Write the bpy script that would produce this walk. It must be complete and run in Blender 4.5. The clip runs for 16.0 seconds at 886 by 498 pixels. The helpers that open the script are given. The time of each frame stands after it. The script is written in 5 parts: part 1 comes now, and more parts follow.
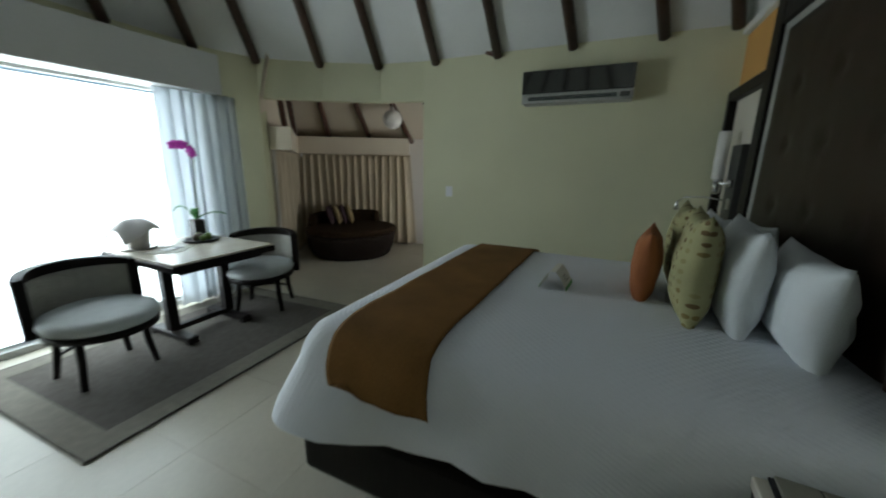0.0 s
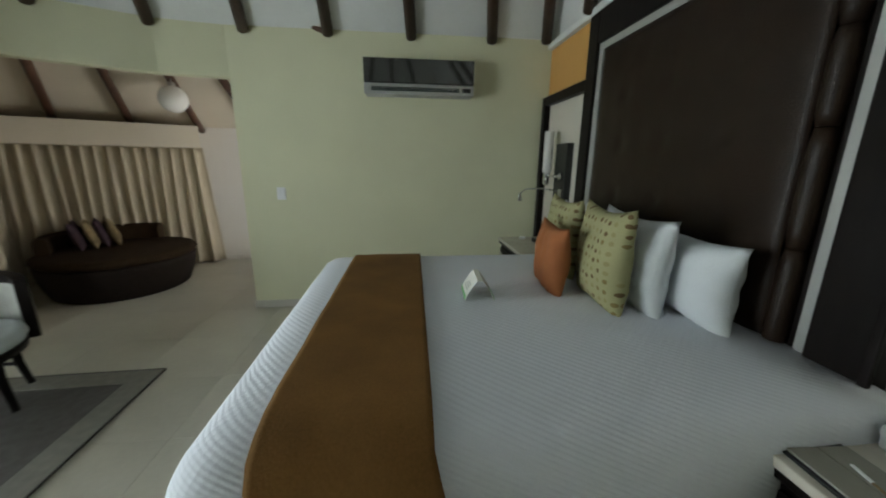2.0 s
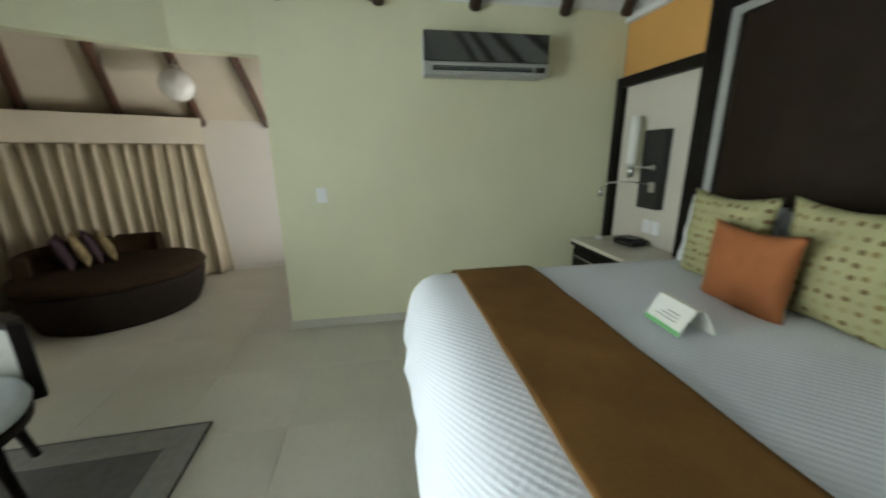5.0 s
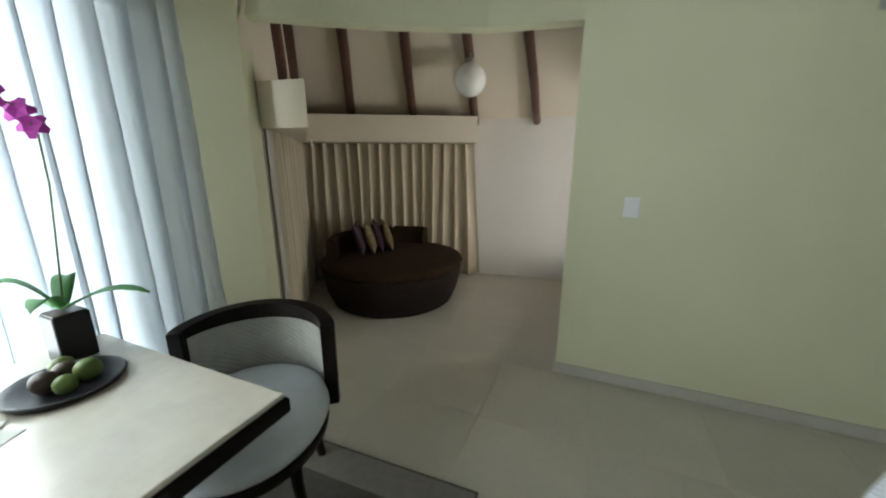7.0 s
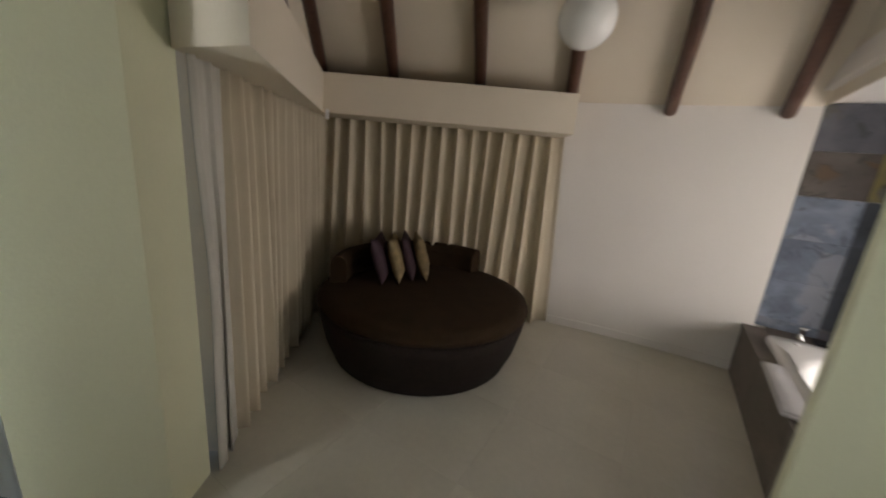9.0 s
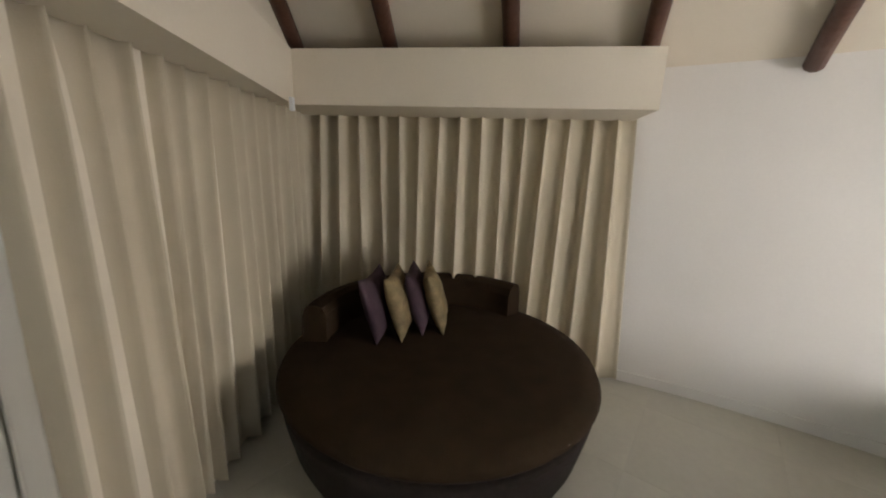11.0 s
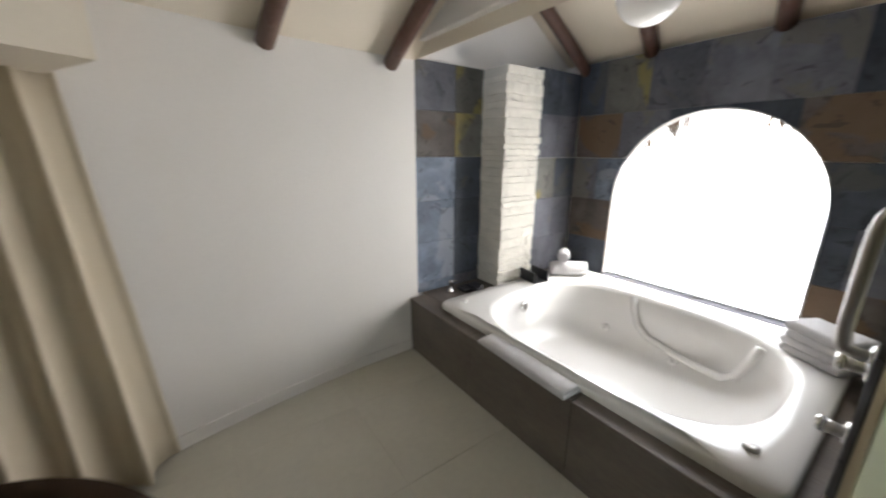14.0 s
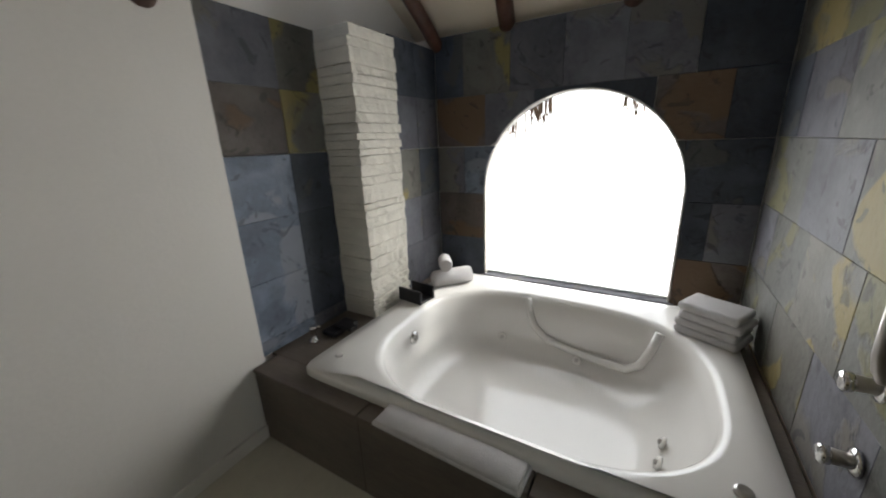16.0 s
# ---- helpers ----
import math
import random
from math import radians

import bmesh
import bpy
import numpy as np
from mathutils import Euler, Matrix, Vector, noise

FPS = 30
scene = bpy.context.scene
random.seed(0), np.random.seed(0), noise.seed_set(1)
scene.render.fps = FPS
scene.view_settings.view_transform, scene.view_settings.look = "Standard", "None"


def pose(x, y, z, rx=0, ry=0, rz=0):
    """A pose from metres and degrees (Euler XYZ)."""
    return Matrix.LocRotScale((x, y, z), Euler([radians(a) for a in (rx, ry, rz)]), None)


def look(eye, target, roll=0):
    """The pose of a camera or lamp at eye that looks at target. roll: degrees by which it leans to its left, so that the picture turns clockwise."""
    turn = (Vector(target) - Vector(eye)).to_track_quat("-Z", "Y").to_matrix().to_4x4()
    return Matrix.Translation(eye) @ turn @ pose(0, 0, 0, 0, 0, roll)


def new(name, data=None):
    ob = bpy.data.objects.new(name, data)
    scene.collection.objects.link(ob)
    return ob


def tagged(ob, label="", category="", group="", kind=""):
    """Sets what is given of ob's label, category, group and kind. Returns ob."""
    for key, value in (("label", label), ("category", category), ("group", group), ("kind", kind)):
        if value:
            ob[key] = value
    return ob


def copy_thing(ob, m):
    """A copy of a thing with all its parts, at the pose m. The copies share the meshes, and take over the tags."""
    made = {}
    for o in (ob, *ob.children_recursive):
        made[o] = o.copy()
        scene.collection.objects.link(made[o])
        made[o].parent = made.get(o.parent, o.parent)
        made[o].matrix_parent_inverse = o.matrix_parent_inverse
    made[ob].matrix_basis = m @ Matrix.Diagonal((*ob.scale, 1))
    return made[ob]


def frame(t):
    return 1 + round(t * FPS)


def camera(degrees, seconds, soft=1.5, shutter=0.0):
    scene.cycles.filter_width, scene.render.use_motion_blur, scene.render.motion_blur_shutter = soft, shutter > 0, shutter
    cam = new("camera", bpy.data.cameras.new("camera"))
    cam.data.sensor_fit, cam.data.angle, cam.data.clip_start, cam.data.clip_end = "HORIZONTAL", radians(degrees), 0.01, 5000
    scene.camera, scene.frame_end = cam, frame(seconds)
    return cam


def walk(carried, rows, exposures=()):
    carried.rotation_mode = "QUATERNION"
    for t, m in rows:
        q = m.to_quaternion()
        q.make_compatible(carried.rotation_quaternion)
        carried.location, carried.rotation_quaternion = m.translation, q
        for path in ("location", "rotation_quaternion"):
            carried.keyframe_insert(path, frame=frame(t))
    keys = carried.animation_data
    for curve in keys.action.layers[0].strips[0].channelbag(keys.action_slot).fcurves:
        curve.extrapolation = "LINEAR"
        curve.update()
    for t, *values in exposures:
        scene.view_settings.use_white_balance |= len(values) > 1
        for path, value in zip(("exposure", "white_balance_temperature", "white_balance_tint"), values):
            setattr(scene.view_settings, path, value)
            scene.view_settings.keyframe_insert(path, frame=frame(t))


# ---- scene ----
cam = camera(102.3, 16.0, soft=1.9, shutter=0.5)
PATH = [
    (0, (0.167, 0.659, 1.472), (-0.646, 2.428, 1.015), 0.9),
    (0.5, (0.058, 0.805, 1.467), (-0.503, 2.678, 1.045), 0.4),
    (1, (-0.073, 0.911, 1.473), (-0.449, 2.822, 1.018), 1.7),
    (1.5, (-0.229, 0.927, 1.489), (-0.261, 2.871, 1.02), 0.5),
    (2, (-0.387, 0.946, 1.484), (-0.175, 2.877, 1.01), 0.6),
    (2.5, (-0.494, 1.062, 1.478), (0.055, 2.936, 1.045), 2.5),
    (3, (-0.579, 1.187, 1.478), (0.118, 3.002, 1.006), 1.1),
    (3.5, (-0.674, 1.26, 1.474), (0.188, 2.999, 0.993), 1.6),
    (4, (-0.845, 1.324, 1.492), (0.071, 3.043, 1.037), -1.0),
    (4.5, (-0.974, 1.394, 1.485), (-0.29, 3.222, 1.048), -1.5),
    (5, (-1.093, 1.517, 1.479), (-0.767, 3.423, 0.97), -0.6),
    (7.3, (-1.857, 2.385, 1.425), (-2.677, 4.146, 0.952), 0.3),
    (8, (-2.063, 2.807, 1.404), (-2.912, 4.558, 0.942), 0.6),
    (8.5, (-2.231, 3.085, 1.387), (-3.026, 4.862, 0.932), 1.5),
    (9, (-2.348, 3.366, 1.374), (-3.358, 5.023, 0.89), 5.3),
    (9.2, (-2.364, 3.466, 1.349), (-3.457, 5.068, 0.859), 5.8),
    (11.5, (-2.884, 4.177, 1.322), (-4.058, 5.74, 0.9), 1.7),
    (12, (-3.027, 4.222, 1.333), (-3.765, 6.024, 0.877), 1.5),
    (12.5, (-3.058, 4.354, 1.336), (-3.452, 6.268, 0.909), 0.3),
    (13, (-3.007, 4.499, 1.345), (-2.994, 6.459, 0.947), -0.6),
    (13.5, (-2.929, 4.583, 1.353), (-2.347, 6.432, 0.861), -1.5),
    (14, (-2.87, 4.663, 1.391), (-1.752, 6.236, 0.863), 0.2),
    (14.5, (-2.855, 4.775, 1.393), (-1.437, 6.093, 0.892), 0.6),
    (15, (-2.724, 4.891, 1.381), (-1.193, 6.091, 0.915), -0.6),
    (15.5, (-2.57, 5.03, 1.388), (-1.028, 6.173, 0.824), -0.8),
    (16, (-2.493, 5.172, 1.383), (-0.843, 6.145, 0.808), -2.2),
]
EXPOSURES = [(0.0, -0.76, 6250, 2), (0.5, -0.6, 6300, 4), (1.0, -0.42, 6400, 3), (2.5, -0.06, 6500, 4), (3.0, 0.05, 6500, 6), (4.0, 0.22, 6600, 2), (5.0, 0.26, 6600, 2), (7.5, -0.16, 6500, 5), (8.0, -0.24, 6600, 6), (9.0, -0.15, 6850, 14),
             (11.5, 0.58, 6500, 10), (12.5, 0.7, 6500, 10), (13.5, 0.46, 6200, 10), (14.5, 0.1, 6250, 9), (15.0, -0.25, 6250, 9), (15.5, -0.62, 6300, 8), (16.0, -0.76, 6300, 7)]
WINDOW_W, ARCH_W = 112, 50
walk(cam, [(t, look(eye, target, roll)) for t, eye, target, roll in PATH], EXPOSURES)

# ---- world and light ----
world = bpy.data.worlds.new("sky")
scene.world = world
world.use_nodes = True
wn = world.node_tree.nodes
sky = wn.new("ShaderNodeTexSky")
sky.sky_type, sky.sun_disc = "NISHITA", False
sky.sun_elevation, sky.sun_rotation = radians(58), radians(150)
world.node_tree.links.new(sky.outputs[0], wn["Background"].inputs[0])
wn["Background"].inputs[1].default_value = 0.15


def lamp(name, kind, m, energy, color, **extra):
    data = bpy.data.lights.new(name, kind)
    data.energy, data.color = energy, color
    ob = new(name, data)
    ob.matrix_world = m
    if kind == "SUN":
        data.angle = radians(extra["angle"])
    else:
        data.shape, data.size, data.size_y = "RECTANGLE", extra["w"], extra["h"]
    return ob


lamp("sun", "SUN", look((6, -5, 9), (0, 0, 0)), 3.0, (1.0, 0.95, 0.86), angle=0.5)
lamp("bedroom_window_light", "AREA", look((-3.97, 2.0, 1.1), (0, 2.0, 1.5)), WINDOW_W, (0.88, 0.955, 1.0), w=2.15, h=2.05)
lamp("arch_window_light", "AREA", look((0.05, 5.63, 1.05), (-2, 5.63, 1.05)), ARCH_W, (1.0, 0.98, 0.97), w=1.5, h=1.6)


# ---- materials ----
def material(name, color, rough=0.6, metal=0.0, var=0.12, scale=6.0, fine=60.0, bump=0.15, tint=None, spec=0.5, random_var=0.0, stretch=(1, 1, 1)):
    """A surface with blotches at one scale and grain at a finer one."""
    m = bpy.data.materials.new(name)
    m.use_nodes = True
    nt = m.node_tree
    b = nt.nodes["Principled BSDF"]
    link = nt.links.new
    co = nt.nodes.new("ShaderNodeTexCoord")
    mp = nt.nodes.new("ShaderNodeMapping")
    mp.inputs["Scale"].default_value = stretch
    link(co.outputs["Object"], mp.inputs["Vector"])
    n1, n2 = nt.nodes.new("ShaderNodeTexNoise"), nt.nodes.new("ShaderNodeTexNoise")
    for n, s in ((n1, scale), (n2, fine)):
        n.inputs["Scale"].default_value, n.inputs["Detail"].default_value = s, 5
        link(mp.outputs[0], n.inputs["Vector"])
    ramp = nt.nodes.new("ShaderNodeValToRGB")
    dark = [c * (1 - var) for c in color]
    light = tint or [min(1, c * (1 + var)) for c in color]
    ramp.color_ramp.elements[0].position, ramp.color_ramp.elements[1].position = 0.32, 0.68
    ramp.color_ramp.elements[0].color, ramp.color_ramp.elements[1].color = (*dark, 1), (*light, 1)
    mix = nt.nodes.new("ShaderNodeMath")
    mix.operation = "MULTIPLY_ADD"
    mix.inputs[1].default_value = 0.3
    link(n2.outputs["Fac"], mix.inputs[0])
    sc = nt.nodes.new("ShaderNodeMath")
    sc.operation = "MULTIPLY"
    sc.inputs[1].default_value = 0.7
    link(n1.outputs["Fac"], sc.inputs[0])
    link(sc.outputs[0], mix.inputs[2])
    link(mix.outputs[0], ramp.inputs[0])
    out = ramp.outputs[0]
    if random_var:
        info = nt.nodes.new("ShaderNodeObjectInfo")
        hsv = nt.nodes.new("ShaderNodeHueSaturation")
        mr = nt.nodes.new("ShaderNodeMapRange")
        mr.inputs["To Min"].default_value, mr.inputs["To Max"].default_value = 1 - random_var, 1 + random_var
        link(info.outputs["Random"], mr.inputs["Value"])
        link(mr.outputs[0], hsv.inputs["Value"])
        link(out, hsv.inputs["Color"])
        out = hsv.outputs[0]
    link(out, b.inputs["Base Color"])
    b.inputs["Roughness"].default_value, b.inputs["Metallic"].default_value = rough, metal
    b.inputs["Specular IOR Level"].default_value = spec
    if bump:
        bp = nt.nodes.new("ShaderNodeBump")
        bp.inputs["Strength"].default_value, bp.inputs["Distance"].default_value = bump, 0.01
        link(n2.outputs["Fac"], bp.inputs["Height"])
        link(bp.outputs[0], b.inputs["Normal"])
    return m


def slate_material(name, color, patch, spread, pale):
    """Riven slate: a base colour that differs from tile to tile, flaked patches of another, pale bloom."""
    m = material(name, color, 0.62, var=0.3, scale=5, fine=34, bump=0.3, spec=0.35)
    nt = m.node_tree
    link = nt.links.new
    b = nt.nodes["Principled BSDF"]
    base = b.inputs["Base Color"].links[0].from_socket
    info = nt.nodes.new("ShaderNodeObjectInfo")
    co = nt.nodes.new("ShaderNodeNewGeometry")
    far = nt.nodes.new("ShaderNodeVectorMath")
    far.operation = "MULTIPLY_ADD"
    far.inputs[1].default_value = (9, 7, 11)
    link(info.outputs["Random"], far.inputs[0])
    link(co.outputs["Position"], far.inputs[2])

    def layer(under, over, scale, lo, hi, twist, strength):
        no = nt.nodes.new("ShaderNodeTexNoise")
        no.inputs["Scale"].default_value, no.inputs["Detail"].default_value, no.inputs["Distortion"].default_value = scale, 5, twist
        link(far.outputs[0], no.inputs["Vector"])
        rp = nt.nodes.new("ShaderNodeMapRange")
        rp.inputs["From Min"].default_value, rp.inputs["From Max"].default_value, rp.inputs["To Max"].default_value = lo, hi, strength
        link(no.outputs["Fac"], rp.inputs["Value"])
        mx = nt.nodes.new("ShaderNodeMix")
        mx.data_type = "RGBA"
        link(rp.outputs[0], mx.inputs["Factor"])
        link(under, mx.inputs["A"])
        mx.inputs["B"].default_value = (*over, 1)
        return mx.outputs["Result"], no.outputs["Fac"]

    out, _ = layer(base, pale, 4.5, 0.48, 0.72, 0.4, 0.7)
    out, flake = layer(out, patch, 2.6, 0.56 - spread, 0.60 - spread, 0.9, 0.8)
    out, _ = layer(out, [c * 0.35 for c in color], 7.0, 0.60, 0.66, 2.2, 0.6)
    hsv = nt.nodes.new("ShaderNodeHueSaturation")
    mr = nt.nodes.new("ShaderNodeMapRange")
    mr.inputs["To Min"].default_value, mr.inputs["To Max"].default_value = 0.75, 1.25
    link(info.outputs["Random"], mr.inputs["Value"])
    link(mr.outputs[0], hsv.inputs["Value"])
    link(out, hsv.inputs["Color"])
    link(hsv.outputs[0], b.inputs["Base Color"])
    step = nt.nodes.new("ShaderNodeMapRange")
    step.inputs["From Min"].default_value, step.inputs["From Max"].default_value = 0.56 - spread, 0.59 - spread
    link(flake, step.inputs["Value"])
    bp = nt.nodes.new("ShaderNodeBump")
    bp.inputs["Strength"].default_value, bp.inputs["Distance"].default_value = 0.5, 0.006
    link(step.outputs[0], bp.inputs["Height"])
    link(b.inputs["Normal"].links[0].from_socket, bp.inputs["Normal"])
    link(bp.outputs[0], b.inputs["Normal"])
    return m


def woven(m, pitch, depth):
    """Adds a relief of small raised cells in offset rows to a cloth."""
    nt = m.node_tree
    link = nt.links.new
    co = nt.nodes.new("ShaderNodeNewGeometry")
    sep = nt.nodes.new("ShaderNodeSeparateXYZ")
    link(co.outputs["Position"], sep.inputs[0])
    outs = []
    for a in "XY":
        ad = nt.nodes.new("ShaderNodeMath")
        link(sep.outputs[a], ad.inputs[0])
        link(sep.outputs["Z"], ad.inputs[1])
        mu = nt.nodes.new("ShaderNodeMath")
        mu.operation = "MULTIPLY"
        mu.inputs[1].default_value = 2 * math.pi / pitch
        link(ad.outputs[0], mu.inputs[0])
        si = nt.nodes.new("ShaderNodeMath")
        si.operation = "SINE"
        link(mu.outputs[0], si.inputs[0])
        outs.append(si.outputs[0])
    cell = nt.nodes.new("ShaderNodeMath")
    cell.operation = "MULTIPLY"
    link(outs[0], cell.inputs[0])
    link(outs[1], cell.inputs[1])
    total = cell.outputs[0]
    bp = nt.nodes.new("ShaderNodeBump")
    bp.inputs["Strength"].default_value, bp.inputs["Distance"].default_value = 0.6, depth
    link(total, bp.inputs["Height"])
    b = nt.nodes["Principled BSDF"]
    if b.inputs["Normal"].links:
        link(b.inputs["Normal"].links[0].from_socket, bp.inputs["Normal"])
    link(bp.outputs[0], b.inputs["Normal"])
    return m


def dotted(m, pitch, colors):
    """Prints rows of small ringed dots on a cloth."""
    nt = m.node_tree
    link = nt.links.new
    b = nt.nodes["Principled BSDF"]
    base = b.inputs["Base Color"].links[0].from_socket
    co = nt.nodes.new("ShaderNodeTexCoord")
    vo = nt.nodes.new("ShaderNodeTexVoronoi")
    vo.voronoi_dimensions = "2D"
    vo.inputs["Scale"].default_value, vo.inputs["Randomness"].default_value = 1 / pitch, 0.22
    link(co.outputs["Object"], vo.inputs["Vector"])
    lt = nt.nodes.new("ShaderNodeValToRGB")
    lt.color_ramp.elements[0].position, lt.color_ramp.elements[1].position = 0.22, 0.27
    lt.color_ramp.elements[0].color, lt.color_ramp.elements[1].color = (1, 1, 1, 1), (0, 0, 0, 1)
    link(vo.outputs["Distance"], lt.inputs[0])
    cr = nt.nodes.new("ShaderNodeValToRGB")
    cr.color_ramp.interpolation = "CONSTANT"
    cr.color_ramp.elements[0].color, cr.color_ramp.elements[1].color = (*colors[0], 1), (*colors[1], 1)
    cr.color_ramp.elements[1].position = 0.4
    cr.color_ramp.elements.new(0.7).color = (*colors[2], 1)
    sx = nt.nodes.new("ShaderNodeSeparateColor")
    link(vo.outputs["Color"], sx.inputs[0])
    link(sx.outputs[0], cr.inputs[0])
    mx = nt.nodes.new("ShaderNodeMix")
    mx.data_type = "RGBA"
    link(lt.outputs[0], mx.inputs["Factor"])
    link(base, mx.inputs["A"])
    link(cr.outputs[0], mx.inputs["B"])
    link(mx.outputs["Result"], b.inputs["Base Color"])
    return m


def clear_glass(name, tint=(1, 1, 1), rough=0.0):
    m = bpy.data.materials.new(name)
    m.use_nodes = True
    b = m.node_tree.nodes["Principled BSDF"]
    b.inputs["Base Color"].default_value = (*tint, 1)
    b.inputs["Transmission Weight"].default_value, b.inputs["Roughness"].default_value, b.inputs["IOR"].default_value = 1, rough, 1.45
    return m


def sheer_cloth():
    m = material("sheer", (0.80, 0.82, 0.84), 0.9, var=0.05, scale=3, fine=300, bump=0.1)
    nt = m.node_tree
    b = nt.nodes["Principled BSDF"]
    tr = nt.nodes.new("ShaderNodeBsdfTranslucent")
    tr.inputs[0].default_value = (0.82, 0.85, 0.88, 1)
    mx = nt.nodes.new("ShaderNodeMixShader")
    mx.inputs[0].default_value = 0.5
    nt.links.new(b.outputs[0], mx.inputs[1])
    nt.links.new(tr.outputs[0], mx.inputs[2])
    nt.links.new(mx.outputs[0], nt.nodes["Material Output"].inputs[0])
    return m


